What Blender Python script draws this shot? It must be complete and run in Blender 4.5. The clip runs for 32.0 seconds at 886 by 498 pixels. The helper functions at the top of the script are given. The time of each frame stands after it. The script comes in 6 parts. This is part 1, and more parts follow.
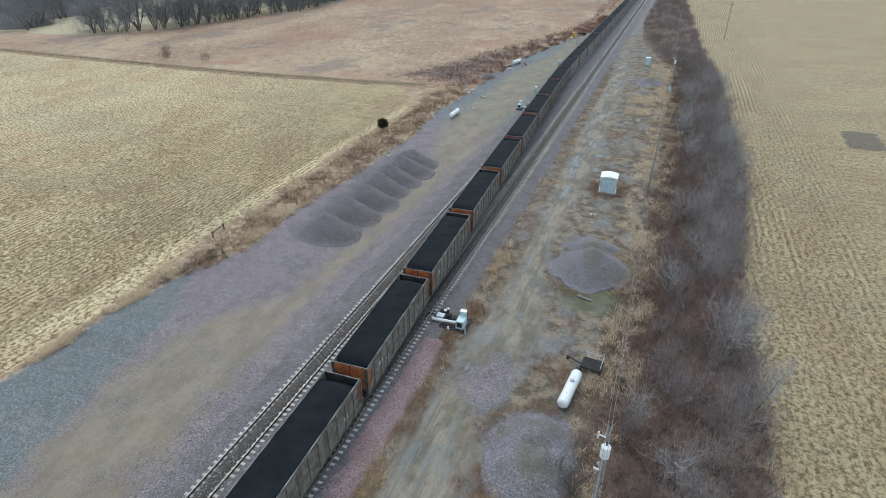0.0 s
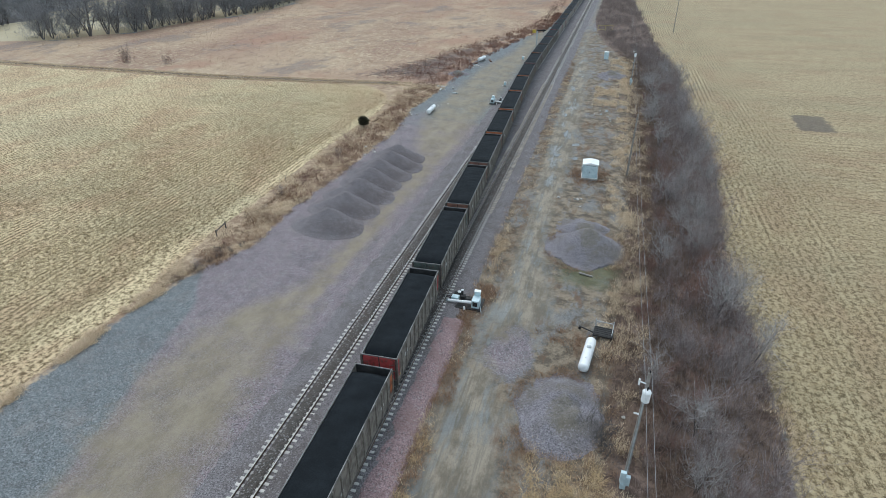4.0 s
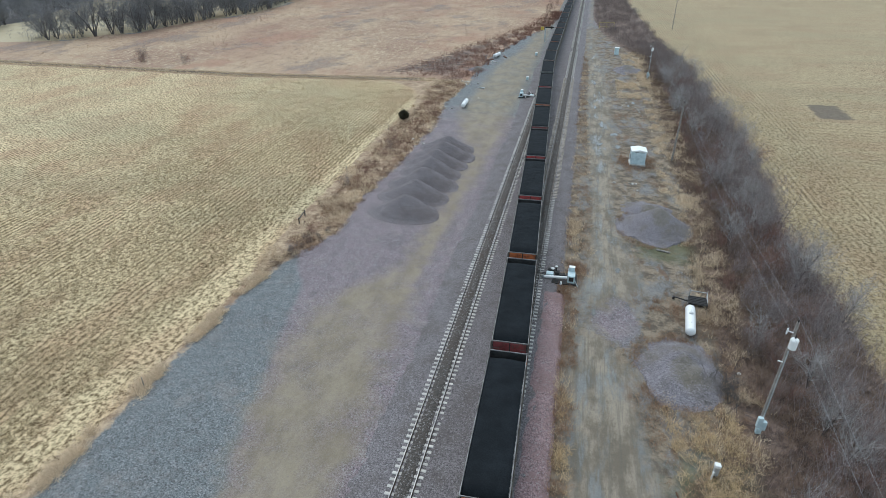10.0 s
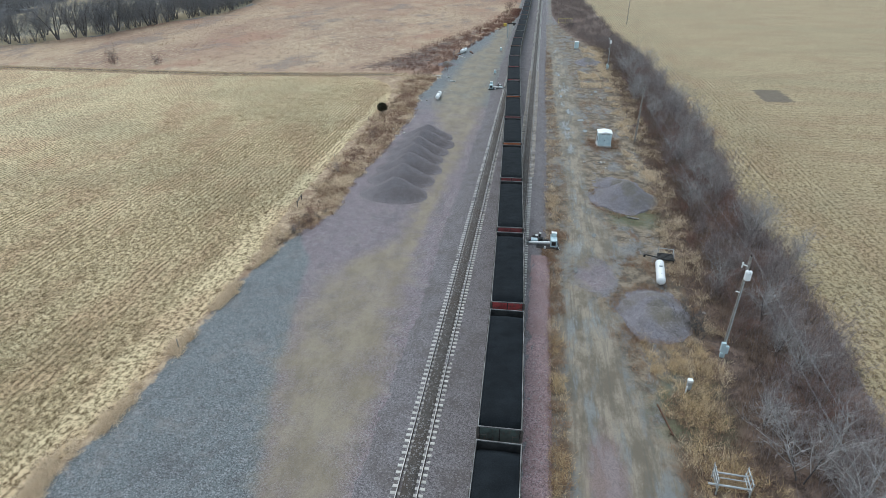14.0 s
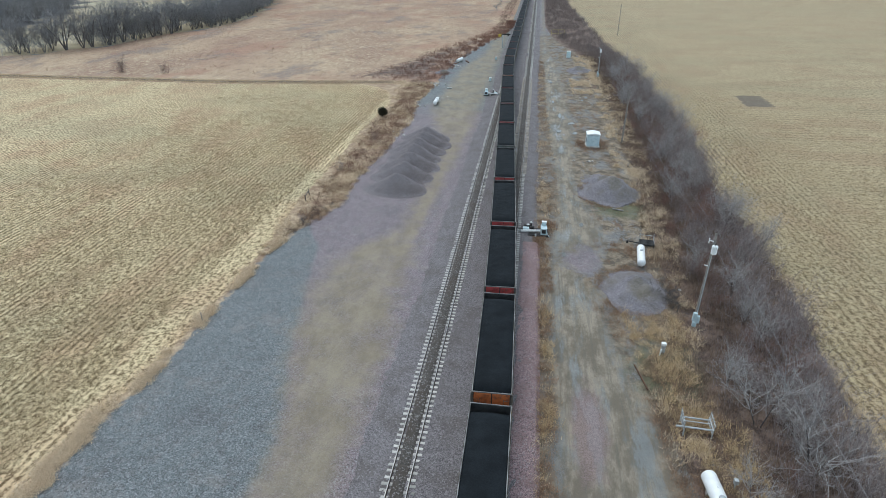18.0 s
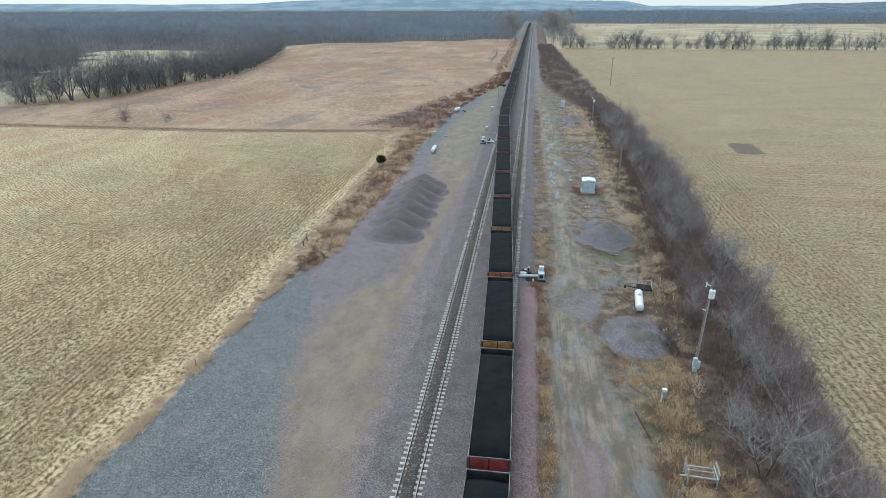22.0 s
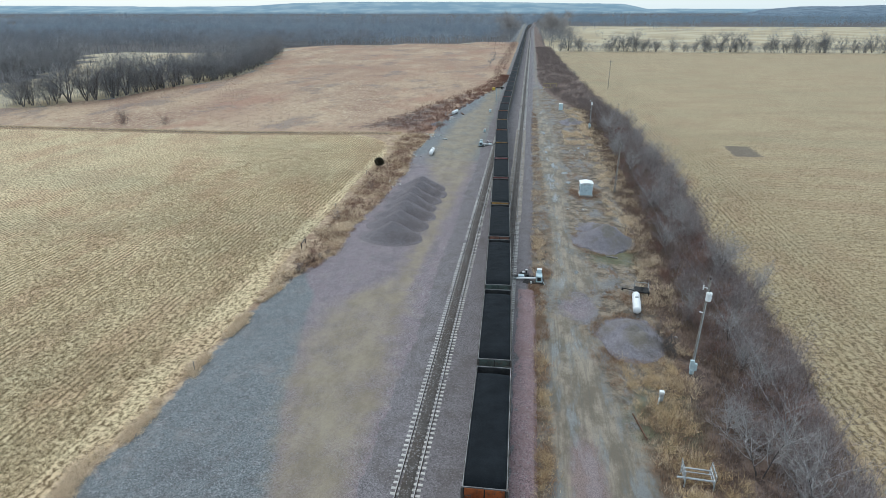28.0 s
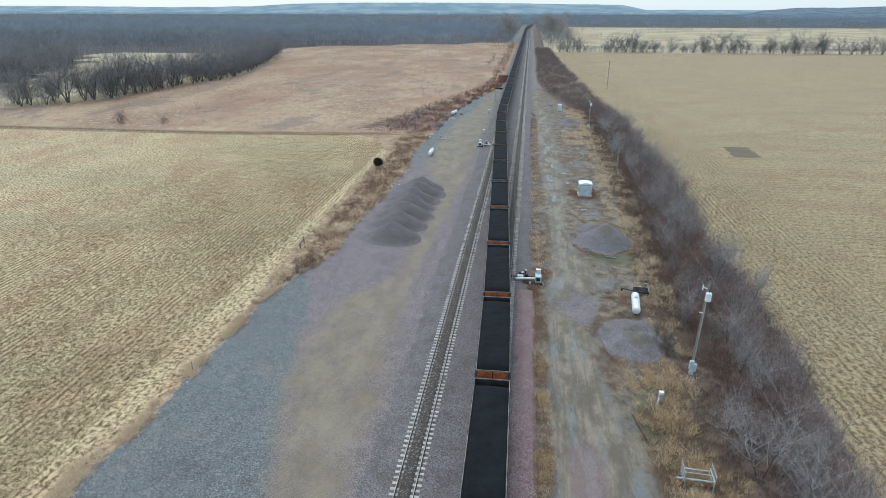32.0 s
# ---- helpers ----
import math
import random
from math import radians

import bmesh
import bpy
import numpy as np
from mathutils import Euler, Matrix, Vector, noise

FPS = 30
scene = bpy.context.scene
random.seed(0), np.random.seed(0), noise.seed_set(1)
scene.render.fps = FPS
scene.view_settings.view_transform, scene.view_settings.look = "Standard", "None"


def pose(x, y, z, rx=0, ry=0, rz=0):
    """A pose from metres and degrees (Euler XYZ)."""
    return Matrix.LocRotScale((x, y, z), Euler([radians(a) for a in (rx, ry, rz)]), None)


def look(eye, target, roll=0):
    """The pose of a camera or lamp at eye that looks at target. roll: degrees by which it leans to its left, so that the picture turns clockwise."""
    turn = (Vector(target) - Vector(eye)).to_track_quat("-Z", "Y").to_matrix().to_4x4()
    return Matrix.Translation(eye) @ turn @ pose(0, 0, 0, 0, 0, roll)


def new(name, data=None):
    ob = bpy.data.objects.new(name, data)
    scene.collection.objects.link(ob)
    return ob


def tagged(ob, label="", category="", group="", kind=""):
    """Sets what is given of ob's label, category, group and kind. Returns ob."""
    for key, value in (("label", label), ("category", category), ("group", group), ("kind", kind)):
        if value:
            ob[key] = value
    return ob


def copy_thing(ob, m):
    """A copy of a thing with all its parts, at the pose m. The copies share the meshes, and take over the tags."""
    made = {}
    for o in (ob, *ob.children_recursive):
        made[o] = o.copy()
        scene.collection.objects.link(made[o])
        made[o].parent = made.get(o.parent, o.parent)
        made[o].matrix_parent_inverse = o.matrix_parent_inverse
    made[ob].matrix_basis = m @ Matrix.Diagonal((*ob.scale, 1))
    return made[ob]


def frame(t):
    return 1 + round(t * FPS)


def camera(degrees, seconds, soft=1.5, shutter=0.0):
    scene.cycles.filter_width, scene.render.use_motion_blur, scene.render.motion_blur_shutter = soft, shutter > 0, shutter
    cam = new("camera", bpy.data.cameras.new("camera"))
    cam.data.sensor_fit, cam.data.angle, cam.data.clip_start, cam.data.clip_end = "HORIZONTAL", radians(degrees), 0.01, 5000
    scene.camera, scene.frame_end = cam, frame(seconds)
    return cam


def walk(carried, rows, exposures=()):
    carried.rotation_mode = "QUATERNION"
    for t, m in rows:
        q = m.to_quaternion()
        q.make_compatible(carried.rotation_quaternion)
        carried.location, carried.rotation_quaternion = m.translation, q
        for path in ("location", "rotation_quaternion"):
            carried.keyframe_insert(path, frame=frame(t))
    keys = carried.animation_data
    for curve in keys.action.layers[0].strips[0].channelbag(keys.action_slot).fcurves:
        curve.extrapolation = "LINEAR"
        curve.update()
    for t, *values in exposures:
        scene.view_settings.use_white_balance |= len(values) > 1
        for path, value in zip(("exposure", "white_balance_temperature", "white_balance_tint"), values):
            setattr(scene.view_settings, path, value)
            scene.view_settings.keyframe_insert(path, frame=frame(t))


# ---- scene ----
cam = camera(75.2, 32.0, soft=0.8)
PATH = [
    (0, (19.567, -49.297, 35.975), (18.951, -47.657, 35.008), 0.4),
    (0.5, (18.023, -50.295, 35.947), (17.403, -48.658, 34.980), 0.2),
    (1, (16.945, -51.151, 35.917), (16.349, -49.505, 34.950), 0.2),
    (1.5, (16.197, -51.737, 35.893), (15.659, -50.071, 34.927), 0.1),
    (2, (15.717, -52.256, 35.886), (15.230, -50.573, 34.921), 0.1),
    (2.5, (15.293, -52.672, 35.928), (14.818, -50.986, 34.964), 0.1),
    (3, (14.993, -53.145, 36.003), (14.519, -51.459, 35.037), 0.1),
    (3.5, (14.903, -53.838, 36.032), (14.430, -52.151, 35.067), 0.1),
    (5.5, (15.046, -57.198, 36.025), (14.580, -55.510, 35.057), 0.1),
    (6, (14.615, -57.961, 36.029), (14.149, -56.273, 35.062), 0.1),
    (6.5, (13.859, -58.544, 36.015), (13.394, -56.855, 35.049), 0.1),
    (7, (12.876, -59.090, 35.989), (12.411, -57.401, 35.024), 0.2),
    (7.5, (11.624, -59.534, 35.938), (11.160, -57.845, 34.973), 0.2),
    (8, (10.043, -59.983, 35.864), (9.581, -58.293, 34.899), 0.2),
    (8.5, (8.194, -60.448, 35.760), (7.733, -58.758, 34.795), 0.2),
    (9, (6.131, -61.008, 35.686), (5.670, -59.318, 34.720), 0.2),
    (9.5, (4.209, -61.541, 35.601), (3.767, -59.846, 34.636), 0.2),
    (10, (2.743, -61.999, 35.534), (2.347, -60.292, 34.571), 0.1),
    (10.5, (1.741, -62.389, 35.496), (1.377, -60.674, 34.534), 0.1),
    (11, (1.090, -62.778, 35.499), (0.756, -61.056, 34.537), 0.1),
    (11.5, (0.675, -63.214, 35.513), (0.371, -61.487, 34.553), 0.0),
    (12, (0.459, -63.889, 35.538), (0.178, -62.157, 34.579), -0.1),
    (12.5, (0.355, -65.012, 35.573), (0.077, -63.279, 34.613), -0.1),
    (13, (0.350, -66.463, 35.569), (0.073, -64.730, 34.609), -0.2),
    (13.5, (0.444, -68.165, 35.548), (0.167, -66.433, 34.587), -0.2),
    (14, (0.589, -70.096, 35.495), (0.313, -68.364, 34.533), -0.2),
    (14.5, (0.790, -71.933, 35.468), (0.517, -70.201, 34.505), -0.3),
    (16.5, (1.436, -76.810, 35.524), (1.168, -75.080, 34.557), -0.3),
    (17, (1.450, -76.995, 35.553), (1.182, -75.264, 34.587), -0.3),
    (17.5, (1.425, -76.918, 35.543), (1.160, -75.186, 34.579), -0.3),
    (18, (1.400, -76.856, 35.513), (1.132, -75.104, 34.586), -0.2),
    (18.5, (1.427, -76.840, 35.495), (1.156, -75.061, 34.623), -0.3),
    (19, (1.453, -76.876, 35.459), (1.180, -75.069, 34.645), -0.3),
    (19.5, (1.451, -76.953, 35.433), (1.177, -75.133, 34.651), -0.3),
    (20, (1.434, -76.973, 35.432), (1.162, -75.152, 34.650), -0.2),
    (20.5, (1.424, -76.978, 35.429), (1.152, -75.157, 34.647), -0.2),
    (21, (1.398, -76.955, 35.412), (1.128, -75.134, 34.630), -0.2),
    (21.5, (1.405, -76.939, 35.405), (1.135, -75.118, 34.624), -0.2),
    (22, (1.451, -76.933, 35.394), (1.181, -75.112, 34.612), -0.2),
    (22.5, (1.464, -76.922, 35.393), (1.195, -75.101, 34.611), -0.2),
    (23, (1.471, -76.885, 35.396), (1.204, -75.064, 34.615), -0.1),
    (23.5, (1.478, -76.893, 35.420), (1.210, -75.070, 34.639), -0.1),
    (24, (1.487, -76.980, 35.415), (1.221, -75.157, 34.636), -0.1),
    (24.5, (1.490, -77.007, 35.456), (1.223, -75.185, 34.677), -0.1),
    (25, (1.481, -77.024, 35.497), (1.215, -75.201, 34.720), -0.1),
    (25.5, (1.444, -77.070, 35.509), (1.179, -75.247, 34.732), -0.1),
    (27.5, (1.429, -77.071, 35.546), (1.165, -75.246, 34.770), -0.1),
    (28, (1.481, -77.084, 35.507), (1.217, -75.259, 34.732), -0.1),
    (28.5, (1.460, -77.088, 35.518), (1.198, -75.264, 34.743), -0.1),
    (29, (1.451, -77.044, 35.534), (1.189, -75.219, 34.759), -0.1),
    (29.5, (1.494, -77.022, 35.499), (1.232, -75.196, 34.725), -0.0),
    (30, (1.501, -76.996, 35.479), (1.239, -75.170, 34.705), -0.0),
    (30.5, (1.511, -77.011, 35.455), (1.249, -75.186, 34.682), 0.0),
    (31, (1.505, -77.011, 35.439), (1.243, -75.186, 34.665), 0.0),
    (31.5, (1.460, -76.993, 35.414), (1.199, -75.166, 34.641), 0.0),
    (32, (1.430, -76.982, 35.390), (1.170, -75.155, 34.617), 0.0),
]
walk(cam, [(t, look(eye, target, roll)) for t, eye, target, roll in PATH], exposures=[(0, 0.43), (32, 0.43)])

# ---- light: an overcast winter day ----
world = bpy.data.worlds.new("overcast_sky")
scene.world = world
world.use_nodes = True
wn = world.node_tree.nodes
sky = wn.new("ShaderNodeTexSky")
sky.sky_type = "NISHITA"
sky.sun_disc = False
sky.sun_elevation = radians(58)
sky.sun_rotation = radians(-37)
sky.air_density, sky.dust_density, sky.ozone_density = 1.0, 1.2, 1.5
wn["Background"].inputs["Strength"].default_value = 0.15
cloud = wn.new("ShaderNodeMix")
cloud.data_type = "RGBA"
cloud.inputs[0].default_value = 0.7
cloud.inputs[7].default_value = (4.0, 4.95, 5.55, 1.0)
world.node_tree.links.new(sky.outputs["Color"], cloud.inputs[6])
world.node_tree.links.new(cloud.outputs[2], wn["Background"].inputs["Color"])

sun_data = bpy.data.lights.new("sun", "SUN")
sun_data.energy, sun_data.angle, sun_data.color = 1.0, radians(40), (1.0, 0.99, 0.97)
sun = new("sun", sun_data)
sun.matrix_world = look((-30, 40, 85), (0, 0, 0))


# ---- helpers for meshes and materials ----
def part(name, bm, material, parent=None, label="", smooth=False):
    """Links a bmesh as one mesh object, under a thing or a part."""
    me = bpy.data.meshes.new(name)
    bm.to_mesh(me)
    bm.free()
    me.materials.append(material)
    if smooth:
        me.shade_smooth()
    ob = new(name, me)
    ob.parent = parent
    if label:
        ob["label"] = label
    return ob


def shared(name, me, parent=None, m=None):
    """An object of its own on a mesh that alike pieces share."""
    ob = new(name, me)
    ob.parent = parent
    if m is not None:
        ob.matrix_basis = m
    return ob


def thing(name, m, label, category, group="", kind=""):
    """An Empty at a thing's base, that carries its parts."""
    ob = new(name)
    ob.empty_display_size = 0.2
    ob.matrix_basis = m
    return tagged(ob, label, category, group, kind)


def box(bm, x0, y0, z0, x1, y1, z1, m=None):
    """Adds a box between two corners."""
    vs = [bm.verts.new((x, y, z)) for x in (x0, x1) for y in (y0, y1) for z in (z0, z1)]
    for f in ((0, 1, 3, 2), (4, 6, 7, 5), (0, 4, 5, 1), (2, 3, 7, 6), (0, 2, 6, 4), (1, 5, 7, 3)):
        bm.faces.new([vs[i] for i in f])
    if m is not None:
        bmesh.ops.transform(bm, matrix=m, verts=vs)
    return bm


def bbox(x0, y0, z0, x1, y1, z1, bevel=0.0):
    """A new box, its edges rounded."""
    bm = box(bmesh.new(), x0, y0, z0, x1, y1, z1)
    if bevel:
        bmesh.ops.bevel(bm, geom=bm.edges[:], offset=bevel, segments=2, affect="EDGES", profile=0.5)
    return bm


def rod(bm, a, b, r0, r1=None, sides=8):
    """Adds a round bar from a to b."""
    a, b = Vector(a), Vector(b)
    d = b - a
    m = Matrix.Translation((a + b) / 2) @ d.to_track_quat("Z", "Y").to_matrix().to_4x4()
    bmesh.ops.create_cone(bm, cap_ends=True, segments=sides, radius1=r0, radius2=r0 if r1 is None else r1, depth=d.length, matrix=m)
    return bm


def lathe(profile, sides=24, m=None):
    """A body of revolution about z from (radius, height) pairs."""
    bm = bmesh.new()
    rings = []
    for r, z in profile:
        rings.append([bm.verts.new((r * math.cos(2 * math.pi * i / sides), r * math.sin(2 * math.pi * i / sides), z)) for i in range(sides)])
    for a, b in zip(rings, rings[1:]):
        for i in range(sides):
            j = (i + 1) % sides
            bm.faces.new((a[i], a[j], b[j], b[i]))
    bm.faces.new(rings[0][::-1])
    bm.faces.new(rings[-1])
    if m is not None:
        bmesh.ops.transform(bm, matrix=m, verts=bm.verts)
    return bm


def mesh_from(name, verts, faces, material, smooth=False):
    """A mesh from arrays of places and of triangles or quads."""
    me = bpy.data.meshes.new(name)
    verts, faces = np.asarray(verts, np.float32), np.asarray(faces, np.int32)
    n, k = faces.shape
    me.vertices.add(len(verts))
    me.vertices.foreach_set("co", verts.ravel())
    me.loops.add(n * k)
    me.loops.foreach_set("vertex_index", faces.ravel())
    me.polygons.add(n)
    me.polygons.foreach_set("loop_start", np.arange(0, n * k, k, dtype=np.int32))
    me.update(calc_edges=True)
    me.materials.append(material)
    if smooth:
        me.shade_smooth()
    return me


def prisms(name, segs, material, sides=3):
    """Tapered bars, one for each row of x, y, z, x, y, z, radius, radius, in one mesh."""
    s = np.asarray(segs, float)
    a, b, r0, r1 = s[:, :3], s[:, 3:6], s[:, 6], s[:, 7]
    d = b - a
    d /= np.linalg.norm(d, axis=1, keepdims=True) + 1e-9
    ref = np.where(np.abs(d[:, 2:3]) < 0.9, [[0.0, 0.0, 1.0]], [[1.0, 0.0, 0.0]])
    u = np.cross(d, ref)
    u /= np.linalg.norm(u, axis=1, keepdims=True) + 1e-9
    w = np.cross(d, u)
    ang = 2 * np.pi * np.arange(sides) / sides
    ring = np.cos(ang)[None, :, None] * u[:, None] + np.sin(ang)[None, :, None] * w[:, None]
    v = np.concatenate([a[:, None] + ring * r0[:, None, None], b[:, None] + ring * r1[:, None, None]], 1)
    base = (np.arange(len(s)) * 2 * sides)[:, None, None]
    i = np.arange(sides)
    j = (i + 1) % sides
    f = np.stack([i, j, j + sides, i + sides], -1)[None] + base
    return mesh_from(name, v.reshape(-1, 3), f.reshape(-1, 4), material)


class Nodes:
    """A node tree with one Principled shader, and a short way to add nodes."""

    def __init__(self, name, rough=0.85, metal=0.0):
        self.m = bpy.data.materials.new(name)
        self.m.use_nodes = True
        self.t = self.m.node_tree
        self.out = self.t.nodes["Principled BSDF"]
        self.out.inputs["Roughness"].default_value = rough
        self.out.inputs["Metallic"].default_value = metal
        self.pos = self.t.nodes.new("ShaderNodeTexCoord").outputs["Object"]

    def put(self, socket, value):
        if isinstance(value, bpy.types.NodeSocket):
            self.t.links.new(value, socket)
        else:
            socket.default_value = (*value, 1.0) if isinstance(value, tuple) and len(value) == 3 and socket.type == "RGBA" else value

    def add(self, kind, settings=None, out=0, **inputs):
        n = self.t.nodes.new("ShaderNode" + kind)
        for k, v in (settings or {}).items():
            if k == "operation":
                n.operation = v
            elif k == "data_type":
                n.data_type = v
            elif k == "attribute_name":
                n.attribute_name = v
            elif k == "feature":
                n.feature = v
        for k, v in inputs.items():
            self.put(n.inputs[int(k[1:])] if k[0] == "i" and k[1:].isdigit() else n.inputs[k], v)
        return n.outputs[out]

    def noise(self, scale, detail=3.0, rough=0.55, stretch=None):
        at = self.pos
        if stretch:
            at = self.add("Vector" + "Math", {"operation": "MULTIPLY"}, i0=at, i1=stretch)
        return self.add("TexNoise", Vector=at, Scale=scale, Detail=detail, Roughness=rough)

    def ramp(self, x, lo, hi):
        """0 below lo, 1 above hi, smooth between."""
        n = self.t.nodes.new("ShaderNodeMapRange")
        n.interpolation_type = "SMOOTHSTEP"
        for k, v in (("Value", x), ("From Min", lo), ("From Max", hi)):
            self.put(n.inputs[k], v)
        return n.outputs[0]

    def calc(self, op, a, b=0.0):
        return self.add("Math", {"operation": op}, i0=a, i1=b)

    def mix(self, f, a, b):
        n = self.t.nodes.new("ShaderNodeMix")
        n.data_type = "RGBA"
        self.put(n.inputs[0], f)
        self.put(n.inputs[6], a)
        self.put(n.inputs[7], b)
        return n.outputs[2]

    def bump(self, h, strength=0.5, dist=0.02):
        self.put(self.out.inputs["Normal"], self.add("Bump", Strength=strength, Distance=dist, Height=h))

    def colour(self, c):
        self.put(self.out.inputs["Base Color"], c)
        return self.m


def plain(name, a, b, scale=3.0, rough=0.7, metal=0.0, bump=0.0, vary=0.0, grain=40.0):
    """Two tones mixed by coarse and fine noise, with slight relief."""
    n = Nodes(name, rough, metal)
    big, fine = n.noise(scale, 4), n.noise(grain, 2)
    f = n.ramp(n.calc("ADD", n.calc("MULTIPLY", big, 0.7), n.calc("MULTIPLY", fine, 0.3)), 0.36, 0.64)
    c = n.mix(f, a, b)
    if vary:
        rnd = n.add("ObjectInfo", out=5)
        n2 = n.t.nodes.new("ShaderNodeHueSaturation")
        n.put(n2.inputs["Color"], c)
        n.put(n2.inputs["Value"], n.calc("ADD", n.calc("MULTIPLY", rnd, 2 * vary), 1 - vary))
        c = n2.outputs[0]
    if bump:
        n.bump(fine, bump)
    return n.colour(c)


# ---- materials ----
RUST = plain("rust", (0.09, 0.045, 0.03), (0.16, 0.08, 0.05), 4, 0.85, 0.2, 0.3)
STEEL_WORN = plain("worn_rail_steel", (0.28, 0.28, 0.28), (0.42, 0.41, 0.40), 2, 0.35, 0.9)
RAIL_SIDE = plain("rail_side", (0.10, 0.07, 0.055), (0.17, 0.12, 0.09), 3, 0.8, 0.3)
CONCRETE = plain("tie_concrete", (0.36, 0.34, 0.31), (0.56, 0.54, 0.50), 2, 0.9, 0, 0.3, 0.18)
TIMBER = plain("tie_timber", (0.22, 0.19, 0.16), (0.42, 0.375, 0.32), 2, 0.9, 0, 0.3, 0.2)
WHITE = plain("white_paint", (0.74, 0.76, 0.76), (0.82, 0.83, 0.82), 1.5, 0.45)
GALV = plain("galvanised_steel", (0.36, 0.39, 0.40), (0.55, 0.58, 0.59), 3, 0.5, 0.5)
GALV_BLUE = plain("weathered_aluminium", (0.46, 0.60, 0.64), (0.62, 0.74, 0.77), 2, 0.5, 0.1)
DARK = plain("black_iron", (0.02, 0.02, 0.022), (0.05, 0.048, 0.045), 5, 0.7, 0.3, 0.2)
POLE_WOOD = plain("pole_wood", (0.22, 0.20, 0.18), (0.34, 0.31, 0.28), 3, 0.9, 0, 0.4)
WIRE = plain("wire", (0.25, 0.26, 0.27), (0.38, 0.38, 0.39), 2, 0.5, 0.5)
ROOF_WHITE = plain("white_roof", (0.78, 0.80, 0.80), (0.86, 0.87, 0.86), 1.5, 0.5)


def gravel(name, a, b, c, size=13.0, pale=0.25, weeds=None):
    """Crushed stone: each stone its own tone, with relief, and stains over metres."""
    n = Nodes(name, 0.95)
    v = n.t.nodes.new("ShaderNodeTexVoronoi")
    n.put(v.inputs["Vector"], n.pos)
    n.put(v.inputs["Scale"], size)
    tone = n.add("SeparateColor", Color=v.outputs["Color"])
    col = n.mix(tone, a, b)
    col = n.mix(n.ramp(n.noise(0.35, 5), 0.42, 0.68), col, c)
    col = n.mix(n.calc("MULTIPLY", n.ramp(n.noise(size * 0.6, 4, 0.7), 0.55, 0.72), pale), col, (0.36, 0.35, 0.35))
    v2 = n.t.nodes.new("ShaderNodeTexVoronoi")
    n.put(v2.inputs["Vector"], n.pos)
    n.put(v2.inputs["Scale"], size * 0.8)
    pick = n.add("SeparateColor", Color=v2.outputs["Color"])
    col = n.mix(n.calc("MULTIPLY", n.ramp(pick, 0.86, 0.9), 0.5), col, (0.34, 0.33, 0.33))
    col = n.mix(n.calc("MULTIPLY", n.ramp(pick, 0.16, 0.12), 0.5), col, (0.045, 0.042, 0.042))
    if weeds:
        sep = n.t.nodes.new("ShaderNodeSeparateXYZ")
        n.put(sep.inputs[0], n.pos)
        r = n.calc("SQRT", n.calc("ADD", n.calc("POWER", n.calc("SUBTRACT", sep.outputs["X"], weeds[0]), 2.0), n.calc("POWER", n.calc("MULTIPLY", n.calc("ADD", sep.outputs["Y"], 0.8), 0.7), 2.0)))
        r = n.calc("ADD", r, n.calc("MULTIPLY", n.calc("SUBTRACT", n.noise(1.1, 5, 0.7), 0.5), 3.2))
        col = n.mix(n.calc("MULTIPLY", n.ramp(r, weeds[1] + 0.5, weeds[1] - 0.5), 0.5), col, n.mix(n.noise(5, 4, 0.75), (0.05, 0.045, 0.028), (0.24, 0.205, 0.135)))
    n.bump(v.outputs["Distance"], 0.9, 0.05)
    return n.colour(col)


BALLAST = gravel("ballast_stone", (0.088, 0.079, 0.082), (0.255, 0.231, 0.238), (0.132, 0.115, 0.112), 15.0, 0.3)
BALLAST_DARK = gravel("oiled_ballast", (0.04, 0.036, 0.032), (0.12, 0.105, 0.092), (0.07, 0.055, 0.045))
BALLAST_PINK = gravel("pink_ballast", (0.165, 0.105, 0.106), (0.40, 0.28, 0.282), (0.24, 0.155, 0.15))
PILE_GREY = gravel("grey_stone_pile", (0.10, 0.092, 0.101), (0.29, 0.268, 0.292), (0.155, 0.135, 0.122), 14.0, 0.25, (0.2, 1.2))
PILE_VIOLET = gravel("violet_stone_pile", (0.085, 0.074, 0.078), (0.26, 0.228, 0.238), (0.15, 0.125, 0.125), 15.0, 0.15)

n = Nodes("coal", 0.75)
COAL = n.colour(n.mix(n.ramp(n.calc("ADD", n.calc("MULTIPLY", n.noise(9, 4, 0.7), 0.5), n.calc("MULTIPLY", n.noise(0.7, 3), 0.5)), 0.38, 0.64), (0.008, 0.0105, 0.0125), (0.0145, 0.0185, 0.022)))
n.bump(n.noise(14, 3), 0.5, 0.05)
n.out.inputs["Specular IOR Level"].default_value = 0.08

# ---- the plan: boundaries as x over y ----
def line(text):
    """A boundary from 'y:x' pairs."""
    pairs = [p.split(":") for p in text.split()]
    ys, xs = [float(a) for a, _ in pairs], [float(b) for _, b in pairs]
    return lambda y: np.interp(y, ys, xs)


